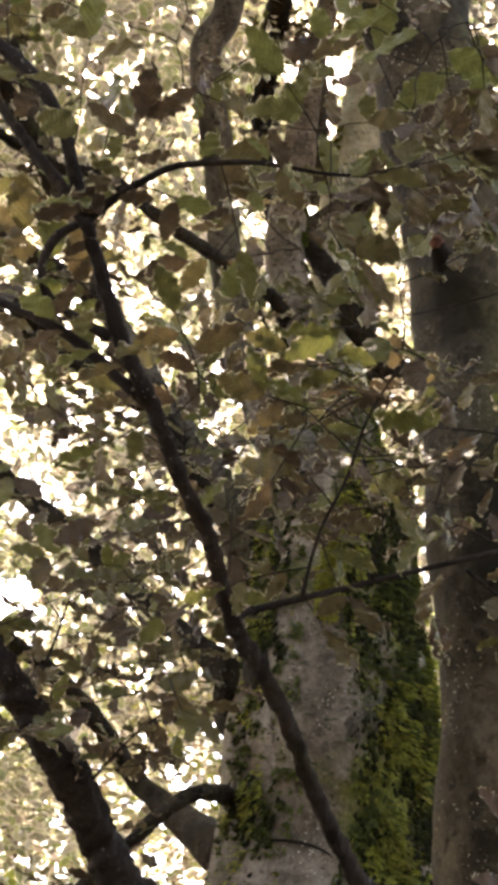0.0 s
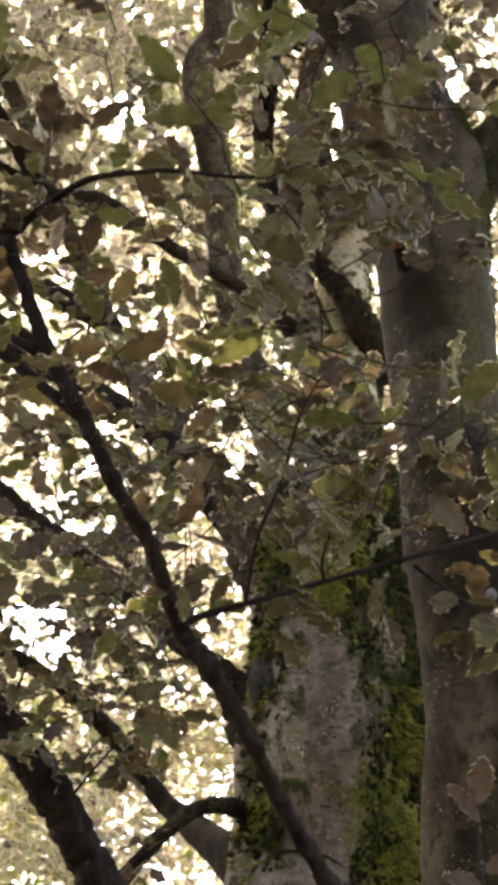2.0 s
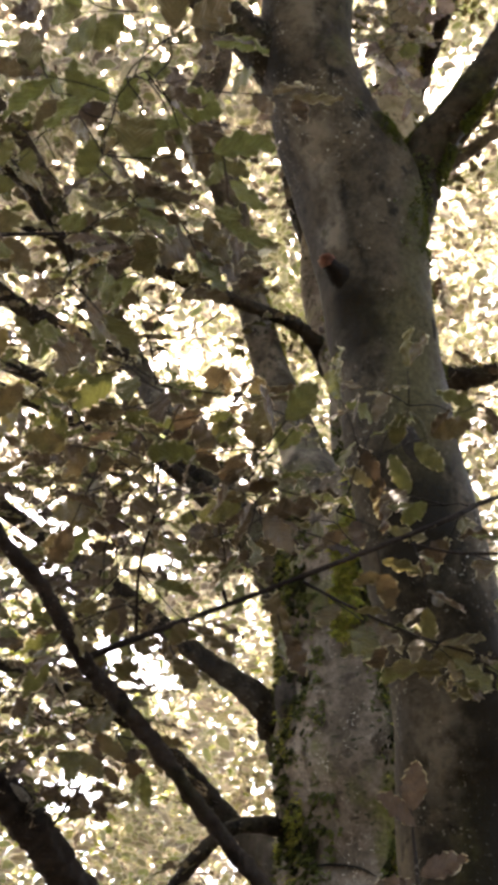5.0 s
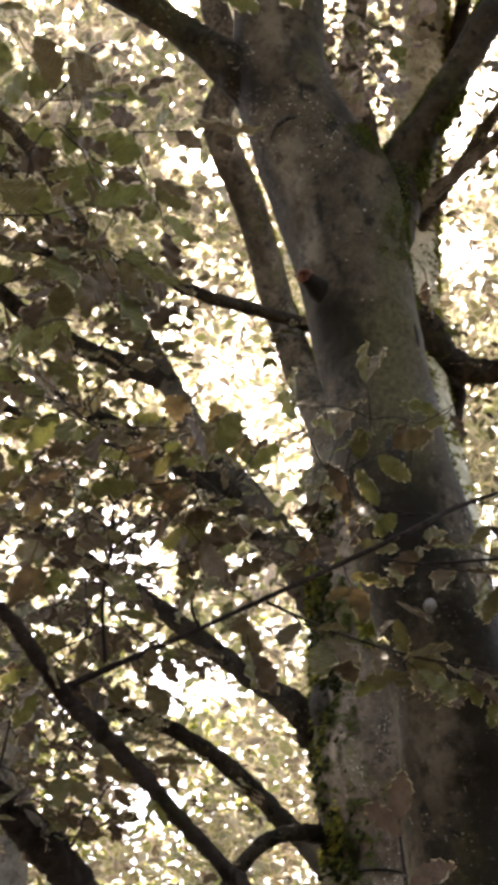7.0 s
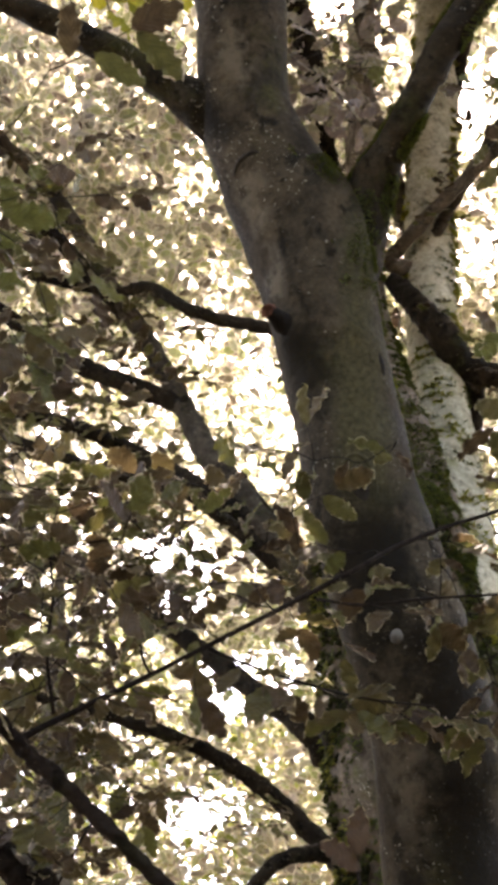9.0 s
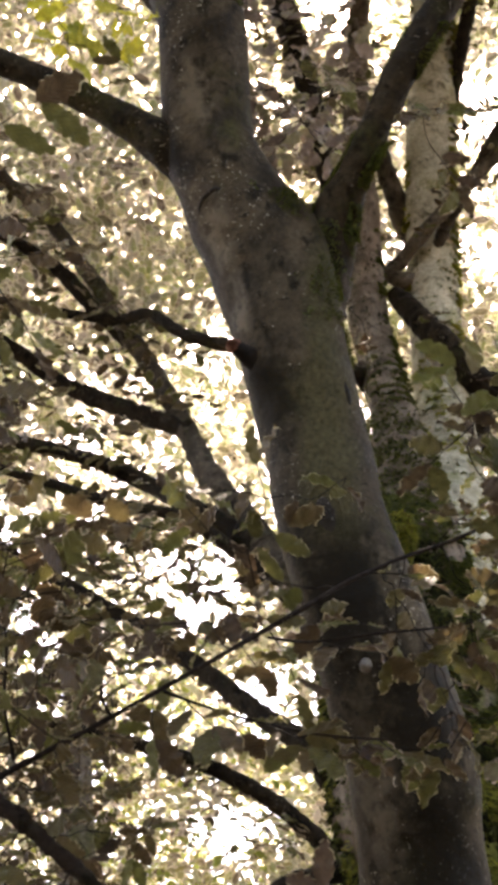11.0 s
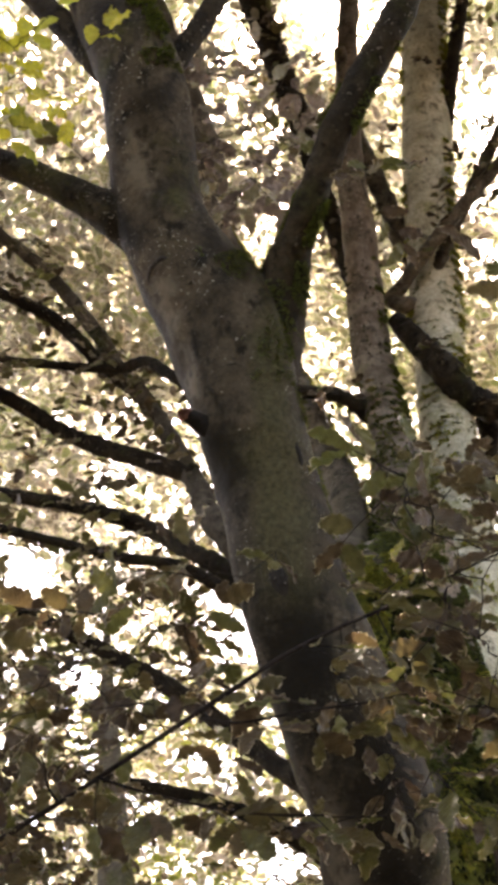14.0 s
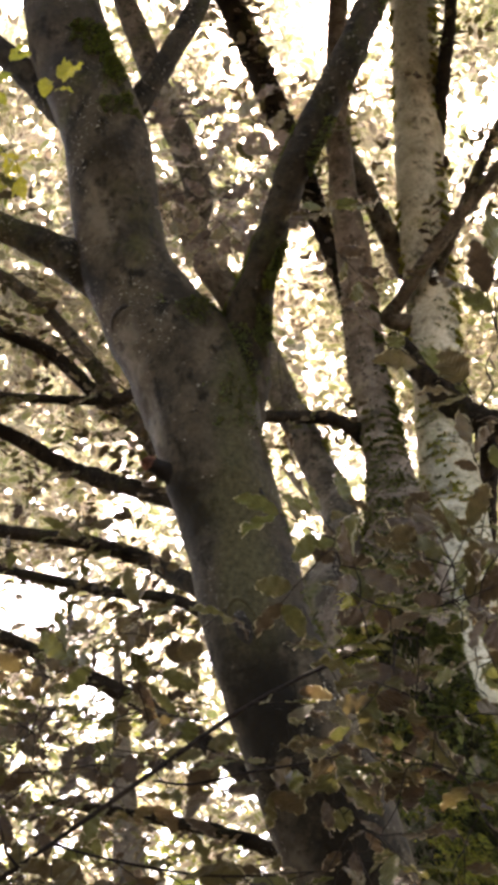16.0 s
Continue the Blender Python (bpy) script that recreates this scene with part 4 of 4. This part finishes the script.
LEAFY_LOWER = [(-0.15, 1.87, 2.6), (-0.72, 2.92, 3.19), (-0.29, 2.7, 3.21), (-0.27, 2.96, 2.54), (-0.16, 1.63, 2.54), (-0.64, 2.75, 2.66), (-0.48, 2.36, 2.57), (-0.57, 2.7, 2.58), (-0.44, 2.61, 2.62), (-0.18, 1.71, 2.53), (-0.52, 2.54, 2.96), (-0.4, 3.0, 2.9), (-0.31, 1.86, 2.76), (-0.48, 2.66, 2.99), (-0.35, 1.96, 2.72)]
LEAFY_OVER = [(-0.37, 1.28, 2.97), (-0.28, 1.46, 3.1), (-0.61, 1.48, 3.52), (-0.36, 1.1, 2.83), (-0.42, 1.49, 3.42), (-0.42, 1.16, 2.67), (-0.21, 1.08, 3.05), (-0.44, 1.65, 3.4), (-0.46, 1.74, 3.21)]
# end of limbs

# ---- ground ----
def ground_material():
    m, t, bsdf = material("leaf_litter")
    geo = t.nodes.new("ShaderNodeNewGeometry").outputs["Position"]
    col = ramp(t, noise_tex(t, geo, 14, 8, 0.7), ((0.3, (0.03, 0.02, 0.012)), (0.5, (0.11, 0.065, 0.035)), (0.7, (0.17, 0.11, 0.06))))
    col = blend(t, step(t, noise_tex(t, geo, 0.8, 4), 0.5, 0.7), col, (0.05, 0.07, 0.02))
    t.links.new(col, bsdf.inputs["Base Color"])
    bsdf.inputs["Roughness"].default_value = 0.95
    b = node(t, "ShaderNodeBump", Strength=0.6, Distance=0.03)
    t.links.new(noise_tex(t, geo, 20, 8, 0.7), b.inputs["Height"])
    t.links.new(b.outputs["Normal"], bsdf.inputs["Normal"])
    return m


def build_ground():
    side = np.concatenate([-np.geomspace(2000, 12, 14), np.linspace(-10, 10, 41), np.geomspace(12, 2000, 14)])
    n = len(side)
    verts = [(x, y, 0.06 * noise.noise(Vector((x * 0.4, y * 0.4, 0))) if abs(x) < 12 and abs(y) < 12 else 0.0) for y in side for x in side]
    faces = [(j * n + i, j * n + i + 1, (j + 1) * n + i + 1, (j + 1) * n + i) for j in range(n - 1) for i in range(n - 1)]
    ob = new("ground", raw_mesh("ground", verts, faces, ground_material()))
    return tagged(ob, "woodland floor covered in brown leaf litter", "ground", kind="structure")


build_ground()

# ---- front tree ----
front = thing("beech_tree", FRONT_TRUNK[1][:3], "leaning grey beech with forked trunk and lichen spots", "tree")
limb("trunk", FRONT_TRUNK, BARK_FRONT, front, seg=40, per=14, lumps=0.06, scale=6, bumps=((0.075, 2.32, 3.52, 0.06, 0.022), (0.26, 2.40, 3.96, 0.10, 0.030), (-0.06, 2.24, 4.27, 0.09, 0.022), (0.02, 2.26, 3.83, 0.05, 0.008), (0.36, 2.36, 3.45, 0.05, 0.008), (0.10, 2.24, 4.02, 0.08, 0.010)))
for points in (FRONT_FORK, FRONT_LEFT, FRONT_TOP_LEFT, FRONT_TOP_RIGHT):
    limb("branch", points, BARK_FORK_SHADED, front, seg=20, per=16, lumps=0.15, scale=14)

ring(front, FRONT_TRUNK, (0.260, 2.338, 3.085), 0.040, 0.070, 0.008, start=-150, end=140, mat=BARK_FRONT, label="raised rim of a healed knot")
patch(front, FRONT_TRUNK, (0.260, 2.338, 3.08), 0.030, 0.058, 0.010, "knot_heart", RIM, "dark sunken bark of the knot")
ring(front, FRONT_TRUNK, (0.008, 2.196, 4.015), 0.055, 0.035, 0.010, "scar", -80, 80, RIM, label="arched branch scar")
ring(front, FRONT_TRUNK, (0.03, 2.27, 3.80), 0.022, 0.030, 0.005, "scar", -60, 150, BARK_FRONT)
ring(front, FRONT_TRUNK, (-0.03, 2.13, 4.24), 0.03, 0.02, 0.005, "scar", -80, 80, BARK_FRONT)
patch(front, FRONT_TRUNK, (0.36, 2.36, 3.45), 0.018, 0.045, 0.006, "scar", SCAR, "dark split in the bark")
patch(front, FRONT_TRUNK, (0.31, 2.40, 2.70), 0.019, 0.021, 0.018, "fungus", FUNGUS, "small pale round fungus")
p, out, tan, across = skin(FRONT_TRUNK, (0.072, 2.312, 3.559))
stub_end = Vector((0.058, 2.298, 3.575))
limb("stub", [(*(p - out * 0.06 - tan * 0.05), 0.036), (*(p - tan * 0.01), 0.031), (*stub_end, 0.019)], SCAR, front, "dark stump of a broken branch", seg=14, lumps=0.25, scale=30)
limb("stub_top", [(*(stub_end - out * 0.004), 0.018), (*(stub_end + tan * 0.008 + out * 0.006), 0.022), (*(stub_end + tan * 0.018 + out * 0.008), 0.012)], BROKEN_WOOD, front, "reddish torn wood", seg=10, lumps=0.5, scale=60)
moss(front, FRONT_TRUNK, 31, 1500, ((3.66, 4.10, 12, 80, 0.25),), 0.008, label="short dark green moss", mat=MOSS_DEEP)
moss(front, FRONT_FORK, 35, 900, ((3.78, 4.02, -50, 60, 0.2),), 0.008, label="short dark green moss", mat=MOSS_DEEP)
moss(front, FRONT_TRUNK, 32, 900, ((4.68, 5.05, 5, 75, 0.7),), 0.014, label="short dark green moss", mat=MOSS_DEEP)
moss(front, FRONT_FORK, 33, 2600, ((3.9, 5.6, -105, -50, 0.1), (3.9, 5.6, 50, 105, 0.05)), 0.010, label="short dark green moss", mat=MOSS_DEEP)
moss(front, FRONT_TRUNK, 34, 500, ((3.0, 4.0, 70, 100, 0.15),), 0.010, label="short dark green moss", mat=MOSS_DEEP)

front_leaves = Foliage(17)
front_leaves.clumps((FRONT_FORK[3:], FRONT_LEFT[2:], FRONT_TOP_RIGHT), LEAFY_FORK, 0.085)
front_leaves.twig_part(front, BARK_TWIG)
front_leaves.single(front, LEAF_MESHES, front_leaves.leaves)
yellow = Foliage(19)
yellow.clumps((FRONT_TOP_LEFT, FRONT_LEFT[3:]), LEAFY_YELLOW, 0.078, (-0.9, 0.0), 0.5)
yellow.twig_part(front, BARK_TWIG)
yellow.single(front, YELLOW_MESHES, yellow.leaves)

# ---- mossy tree ----
mossy = thing("beech_tree", MOSS_TRUNK[1][:3], "large beech with green moss on its grey trunk", "tree")
limb("trunk", MOSS_TRUNK, BARK_MOSSY, mossy, seg=48, per=14, lumps=0.07, scale=3)
limb("stem", MOSS_STEM_MID, BARK_MOSSY, mossy, seg=24, per=10, lumps=0.08)
limb("stem", MOSS_STEM_BACK, BARK_STEM, mossy, "grey-brown stem", seg=24, per=10, lumps=0.08)
limb("stem", MOSS_STEM_RIGHT, BARK_SUNLIT, mossy, "grey stem with sunlight and haze put into its bark colour", seg=28, per=10, lumps=0.06)
moss(mossy, MOSS_TRUNK, 41, 8500, ((2.0, 3.1, 0, 42, 0.15), (2.3, 3.4, 48, 100, 0.2), (3.3, 3.85, -30, 15, 0.15)), 0.030, 9.0)
moss(mossy, MOSS_TRUNK, 42, 1500, ((2.2, 3.6, -85, -60, 0.2), (2.4, 3.4, -10, 30, -0.15)), 0.018)
moss(mossy, MOSS_TRUNK, 47, 5000, ((2.0, 3.5, -8, 120, 0.3), (2.6, 3.2, 20, 120, 0.7)), 0.026, 9.0, label="short dark green moss", mat=MOSS_DEEP)
moss(mossy, MOSS_TRUNK, 48, 5000, ((2.0, 3.7, -88, -38, -0.05), (2.2, 3.7, -14, 25, -0.05)), 0.017, 22.0, label="short dark green moss", mat=MOSS_DEEP)
moss(mossy, MOSS_STEM_MID, 43, 4000, ((3.8, 5.3, -75, 75, 0.45), (5.0, 6.5, 40, 80, 0.0)), 0.018, label="short dark green moss", mat=MOSS_DEEP)
moss(mossy, MOSS_TRUNK, 46, 7000, ((3.0, 4.2, 30, 110, 0.3), (3.6, 4.2, -30, 110, 0.4)), 0.018, label="short dark green moss", mat=MOSS_DEEP)
moss(mossy, MOSS_STEM_RIGHT, 44, 3200, ((3.8, 5.8, -50, 60, 0.0), (5.5, 9.5, 40, 85, 0.12), (6.0, 9.5, -85, -55, 0.0)), 0.026, 6.0)
moss(mossy, MOSS_STEM_RIGHT, 49, 700, ((4.4, 7.0, -60, 70, -0.1),), 0.020, 9.0, label="short dark green moss", mat=MOSS_DEEP)
moss(mossy, MOSS_STEM_BACK, 45, 900, ((3.8, 6.2, 50, 95, 0.0),), 0.014)
drops(mossy, MOSS_TRUNK, 51, 2600, 2.0, 3.75, -12, 40, 0.015, MOSS_AND_SHADOW)
drops(mossy, MOSS_TRUNK, 52, 800, 2.0, 3.75, -95, -48, 0.015, MOSS_AND_SHADOW)
drops(mossy, MOSS_TRUNK, 53, 1500, 2.0, 3.6, 25, 95, 0.014, MOSS_AND_SHADOW)
drops(mossy, MOSS_STEM_MID, 55, 500, 3.8, 6.5, -80, 60, 0.009, MOSS_AND_SHADOW)
ring(mossy, MOSS_TRUNK, (0.259, 3.821, 2.74), 0.10, 0.05, 0.006, "scar", -75, 75, SCAR, "arched crack in the bark")
ring(mossy, MOSS_TRUNK, (0.25, 3.90, 2.45), 0.16, 0.05, 0.005, "scar", -70, 60, SCAR)
patch(mossy, MOSS_TRUNK, (0.10, 3.95, 3.05), 0.07, 0.10, 0.03, "burr", RIM, "swollen bark below the limb")
LEFT_LIMBS = (LIMB_LEFT, LIMB_MID, LIMB_LOW, LIMB_BOTTOM, LIMB_DROP, LIMB_THIN, LIMB_SLIM, LIMB_HIGH, LIMB_UPPER)
RIGHT_LIMBS = (RIGHT_DARK, RIGHT_DROP, RIGHT_VEE, RIGHT_VEE_UPPER, RIGHT_INNER, RIGHT_SIDE, RIGHT_BACK, RIGHT_THIN)
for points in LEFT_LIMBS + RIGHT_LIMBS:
    limb("branch", points, BARK_STEM if points in (RIGHT_INNER, RIGHT_VEE) else BARK_LIT_LIMB if points in (LIMB_LEFT, RIGHT_VEE_UPPER) else BARK_BRANCH, mossy, seg=12, per=14, lumps=0.26, scale=22)
mossy_leaves = Foliage(3)
for points in LEFT_LIMBS:
    mossy_leaves.along(points, 0.11, 0.36, 0.085, 0.4, droop=0.35)
for points in RIGHT_LIMBS:
    mossy_leaves.along(points, 0.10, 0.3, 0.078, 0.3)
mossy_leaves.clumps((LIMB_MID, LIMB_LOW, LIMB_BOTTOM), LEAFY_LIMBS + LEAFY_BELOW, 0.095)
bronze = Foliage(29)
bronze.clumps((RIGHT_BACK, MOSS_STEM_BACK), LEAFY_BRONZE, 0.085, (-0.9, 0.3), 0.9)
bronze.along(RIGHT_BACK, 0.08, 0.3, 0.085, 0.1)
mossy_leaves.twigs += bronze.twigs
mossy_leaves.twig_part(mossy, BARK_TWIG)
bronze.joined(mossy, LEAF_BRONZE, SHAPES, bronze.leaves, "leafy_spray", "pale bronze leaves with light rims")
mossy_leaves.joined(mossy, LEAF_JOINED, SMALL, mossy_leaves.leaves, "crown")

# ---- young stems close by ----
low = thing("young_beech", LOW_STEM[0][:3], "slender dark beech stem leaning over the floor", "tree")
limb("trunk", LOW_STEM, BARK_TWIG, low, seg=22, per=26, lumps=0.36, scale=34)
patch(low, LOW_STEM, (-0.564, 2.80, 2.34), 0.012, 0.045, 0.012, "bark_flake", FUNGUS, "pale peeling flake of bark")
for root, tip in (((-0.54, 2.92, 2.26), (-0.40, 2.75, 2.42)), ((-0.70, 2.80, 2.40), (-0.66, 2.70, 2.62)), ((-0.62, 2.86, 2.33), (-0.78, 2.75, 2.30))):
    middle = (Vector(root) + Vector(tip)) / 2 + Vector((0.01, 0, 0.03))
    limb("twig", [(*root, 0.004), (*middle, 0.003), (*tip, 0.0015)], BARK_TWIG, low, seg=6, lumps=0.1)
low_leaves = Foliage(5)
low_leaves.along([(-0.54, 2.92, 2.26, 0.004), (-0.47, 2.82, 2.37, 0.003), (-0.40, 2.75, 2.42, 0.002)], 0.05, 0.14, 0.07, 0.3)
low_leaves.along([(-0.70, 2.80, 2.40, 0.004), (-0.67, 2.74, 2.54, 0.003), (-0.66, 2.70, 2.62, 0.002)], 0.05, 0.14, 0.07, 0.3)
low_leaves.along([(-0.62, 2.86, 2.33, 0.004), (-0.70, 2.80, 2.34, 0.003), (-0.78, 2.75, 2.30, 0.002)], 0.05, 0.14, 0.07, 0.3)
low_leaves.clumps((LOW_STEM[4:],), LEAFY_SIDE + LEAFY_FAR_SIDE + LEAFY_CORNER + LEAFY_CORNER_EARLY + LEAFY_FLOOR, 0.085)
low_leaves.clumps((LOW_STEM[4:],), LEAFY_LOWER, 0.085, (-0.3, 0.2), 0.6)
low_leaves.twig_part(low, BARK_TWIG)
low_leaves.single(low, LEAF_MESHES, low_leaves.leaves[:300])
if len(low_leaves.leaves) > 300:
    low_leaves.joined(low, LEAF_JOINED, SHAPES, low_leaves.leaves[300:], "crown")

sapling = thing("young_beech", NEAR_STEM[0][:3], "young copper beech with dark twigs and bronze-green leaves", "tree")
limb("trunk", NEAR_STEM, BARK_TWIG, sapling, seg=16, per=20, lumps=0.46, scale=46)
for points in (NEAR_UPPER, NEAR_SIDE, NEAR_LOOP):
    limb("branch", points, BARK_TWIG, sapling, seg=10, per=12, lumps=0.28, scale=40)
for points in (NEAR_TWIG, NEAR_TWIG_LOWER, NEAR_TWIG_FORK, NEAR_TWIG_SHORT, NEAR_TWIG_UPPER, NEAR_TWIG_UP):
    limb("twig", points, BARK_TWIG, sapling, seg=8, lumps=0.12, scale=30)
near = Foliage(7)
near.along(NEAR_TWIG, 0.12, 0.13, 0.085, 0.1, droop=0.2, away=0.6)
near.along(NEAR_TWIG_LOWER, 0.06, 0.11, 0.09, 0.1, droop=0.4, away=0.3)
near.along(NEAR_TWIG_FORK, 0.07, 0.11, 0.09, 0.2, droop=0.3, away=0.3)
near.along(NEAR_TWIG_UPPER, 0.06, 0.2, 0.085, 0.05)
near.along(NEAR_TWIG_UP, 0.05, 0.16, 0.085, 0.1)
near.along(NEAR_UPPER, 0.10, 0.2, 0.085, 0.0)
near.along(NEAR_SIDE, 0.12, 0.2, 0.085, 0.1)
near.along(NEAR_LOOP, 0.14, 0.15, 0.085, 0.1)
near.along(NEAR_STEM[10:], 0.14, 0.2, 0.085, 0.1)
near.clumps((NEAR_STEM[8:], NEAR_UPPER, NEAR_SIDE, NEAR_TWIG, NEAR_TWIG_LOWER, NEAR_TWIG_UPPER, NEAR_TWIG_UP), LEAFY_TOP + LEAFY_LEFT + LEAFY_MIDDLE + LEAFY_OVER, 0.086)
near.clumps((NEAR_TWIG, NEAR_TWIG_LOWER, NEAR_TWIG_UPPER, NEAR_TWIG_UP), LEAFY_BAND + LEAFY_LOW + LEAFY_RIGHT + LEAFY_VEIL, 0.084, (-0.25, 0.25), 0.6)
near.twig_part(sapling, BARK_TWIG)
near.rng.shuffle(near.leaves)
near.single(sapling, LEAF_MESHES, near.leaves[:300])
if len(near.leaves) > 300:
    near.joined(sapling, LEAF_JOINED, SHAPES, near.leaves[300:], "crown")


# ---- shoot with autumn leaves ----
shoot = thing("beech_shoot", (0.30, 2.5, 0), "thin upright beech shoot with tan autumn leaves", "sapling")
limb("stem", [(0.30, 2.50, -0.02, 0.009), (0.28, 2.46, 1.0, 0.007), (0.24, 2.40, 1.8, 0.005), (0.215, 2.365, 2.10, 0.004), (0.21, 2.36, 2.22, 0.002)], BARK_TWIG, shoot, seg=6, lumps=0.1)
TAN_MESHES = [raw_mesh("leaf", v, f, LEAF_TAN, True, e, b) for v, f, e, b in SHAPES[:4]]
tan = Foliage(9)
for at, way in (((0.212, 2.36, 2.20), (0.1, -0.2, 0.8)), ((0.215, 2.36, 2.17), (-0.8, -0.2, 0.5)), ((0.225, 2.37, 2.08), (0.9, -0.3, 0.3)), ((0.228, 2.38, 2.05), (-0.9, -0.2, 0.1)), ((0.235, 2.39, 1.98), (0.6, -0.4, 0.4))):
    tan.leaf(at, way, (tan.rng.gauss(0, 0.3), -1, 0.5), 0.095)
tan.single(shoot, TAN_MESHES, tan.leaves)

# ---- slim tree further back, its bark paled for haze ----
slim = thing("slim_tree", (-1.3, 6.6, 0), "slim tree paled for haze, standing among the leaves", "tree")
limb("trunk", [(-1.30, 6.6, -0.1, 0.20), (-1.32, 6.6, 0.5, 0.15), (-1.36, 6.4, 2.5, 0.13), (-1.40, 6.3, 3.5, 0.10), (-1.42, 6.2, 4.3, 0.06), (-1.44, 6.15, 5.0, 0.02)], BARK_HAZY_GREY, slim, seg=18, lumps=0.06)

# ---- woods behind ----
def open_sky(c):
    """Whether a place lies in one of the gaps that run out through the crowns."""
    for gap in CLEARINGS + FAR_CLEARINGS:
        off = c - Vector(gap[:3])
        along = off.dot(Vector(gap[3:6]))
        if along > 0 and (off - Vector(gap[3:6]) * along).length < gap[6] * along * (1 + 0.5 * noise.noise(c * 3.0)):
            return True
    return False


def canopy(name, label, seed, count, near_d, far_d, size, mat, threshold, tall=(-30, 25), wide=(-32, 32), right_from=0.0, rough=0.5):
    """Leaves in loose sprays, thick and thin by turns, across the view at some distance."""
    rng = random.Random(seed)
    ob = thing(name, (0, 8, 0), label, "foliage", kind="stuff")
    at, ways, ups, sizes = [], [], [], []
    for tries in range(count):
        if len(at) >= count:
            break
        d = rng.uniform(near_d ** 2, far_d ** 2) ** 0.5
        yaw, rise = radians(rng.uniform(*wide)), rng.uniform(*tall)
        pitch = radians(33 + rise)
        c = Vector((math.sin(yaw) * math.cos(pitch), math.cos(yaw) * math.cos(pitch), math.sin(pitch))) * d + Vector((0, 0, 1.6))
        if yaw > radians(1) and d < right_from:
            continue
        if noise.noise(c * 0.55 + Vector((seed, 0, 0))) + 0.5 * noise.noise(c * 1.4) < threshold + 0.011 * max(rise, 0) or open_sky(c):
            continue
        way = Vector((rng.gauss(0, 1), rng.gauss(0, 1), rng.gauss(0, 0.35))).normalized()
        tilt = Vector((rng.gauss(0, 0.5), rng.gauss(0, 0.5) - 0.25, 1))
        for k in range(rng.randint(5, 11)):
            at.append(c + way * rng.uniform(-0.22, 0.22) + Vector((rng.gauss(0, 0.08), rng.gauss(0, 0.08), rng.gauss(0, 0.05))))
            ways.append(way + Vector((rng.gauss(0, 0.8), rng.gauss(0, 0.8), rng.gauss(0, 0.4))))
            ups.append(tilt + Vector((rng.gauss(0, rough), rng.gauss(0, rough), 0)))
            sizes.append(size * rng.uniform(0.55, 1.2))
    leaf_cloud(ob, mat, seed, at, ways, ups, sizes)


canopy("woodland_canopy", "sunlit bronze and green beech leaves of the woods", 11, 17000, 6.6, 8.6, 0.115, LEAF_SUNLIT_FAR, 0.0, right_from=8.4)
canopy("woodland_canopy", "bronze leaves behind the forked stems, paled to look sunlit", 14, 18000, 9.2, 11.5, 0.125, LEAF_SUNLIT_FAR, -0.10, wide=(0, 34))
canopy("woodland_canopy", "pale sunlit leaves far back in the woods", 12, 70000, 8.6, 12.5, 0.125, LEAF_SUNLIT_FAR, -0.25)
canopy("woodland_canopy", "hazy pale leaves at the back of the woods", 16, 40000, 13.0, 17.0, 0.19, LEAF_SUNLIT_FAR, -0.50)
canopy("hazel_thicket", "bright yellow-green leaves low in the woods", 13, 18000, 7.5, 12.0, 0.090, LEAF_GREEN, 0.0, (-30, -8))


def overhead(name, label, seed, count, box, size):
    """Unseen leaf masses over, behind and beside the path, added to block light."""
    rng = random.Random(seed)
    ob = thing(name, (0, 0, 6), label, "foliage", kind="stuff")
    at, ways, ups, sizes = [], [], [], []
    while len(at) < count:
        c = Vector([rng.uniform(a, z) for a, z in box])
        if abs(c.x) < 5 and -3 < c.y < 5 and c.z - 1.5 < 1.65 * (c.y + 0.5) or noise.noise(c * 0.5) < -0.25:
            continue
        if c.y > 2.4 and abs(math.atan2(c.x, c.y)) < radians(35) and c.z - 1.5 < 1.7 * math.hypot(c.x, c.y):
            continue
        at.append(c)
        ways.append((rng.gauss(0, 1), rng.gauss(0, 1), rng.gauss(0, 0.3)))
        ups.append((rng.gauss(0, 0.5), rng.gauss(0, 0.5), 1))
        sizes.append(size * rng.uniform(0.7, 1.2))
    leaf_cloud(ob, LEAF_JOINED, seed, at, ways, ups, sizes)


overhead("unseen_shade_crown", "unseen bronze-green leaves added overhead to block light", 21, 15000, ((-6, 6), (-6, 4), (6.5, 10)), 0.2)
overhead("unseen_shade_crown", "unseen leaf wall added behind the path to block light", 22, 12000, ((-9, 9), (-9, -4), (0.2, 9)), 0.22)
overhead("unseen_shade_crown", "unseen leaf wall added beside the path to block light", 23, 6000, ((-9, -5.5), (-5, 2.5), (0.2, 9)), 0.22)
overhead("unseen_shade_crown", "unseen leaf wall added beside the path to block light", 24, 6000, ((5.5, 9), (-5, 2.5), (0.2, 9)), 0.22)
overhead("unseen_shade_crown", "unseen leaf mass added at the side to block light", 25, 7000, ((-13, -5), (2.4, 9), (2, 9)), 0.26)
overhead("unseen_shade_crown", "unseen leaf mass added at the side to block light", 26, 6000, ((3, 13), (2.4, 10), (3, 12)), 0.26)
overhead("unseen_shade_crown", "unseen bronze-green leaves added overhead to block light", 27, 36000, ((-5, 5), (2.0, 8.2), (8, 15)), 0.24)
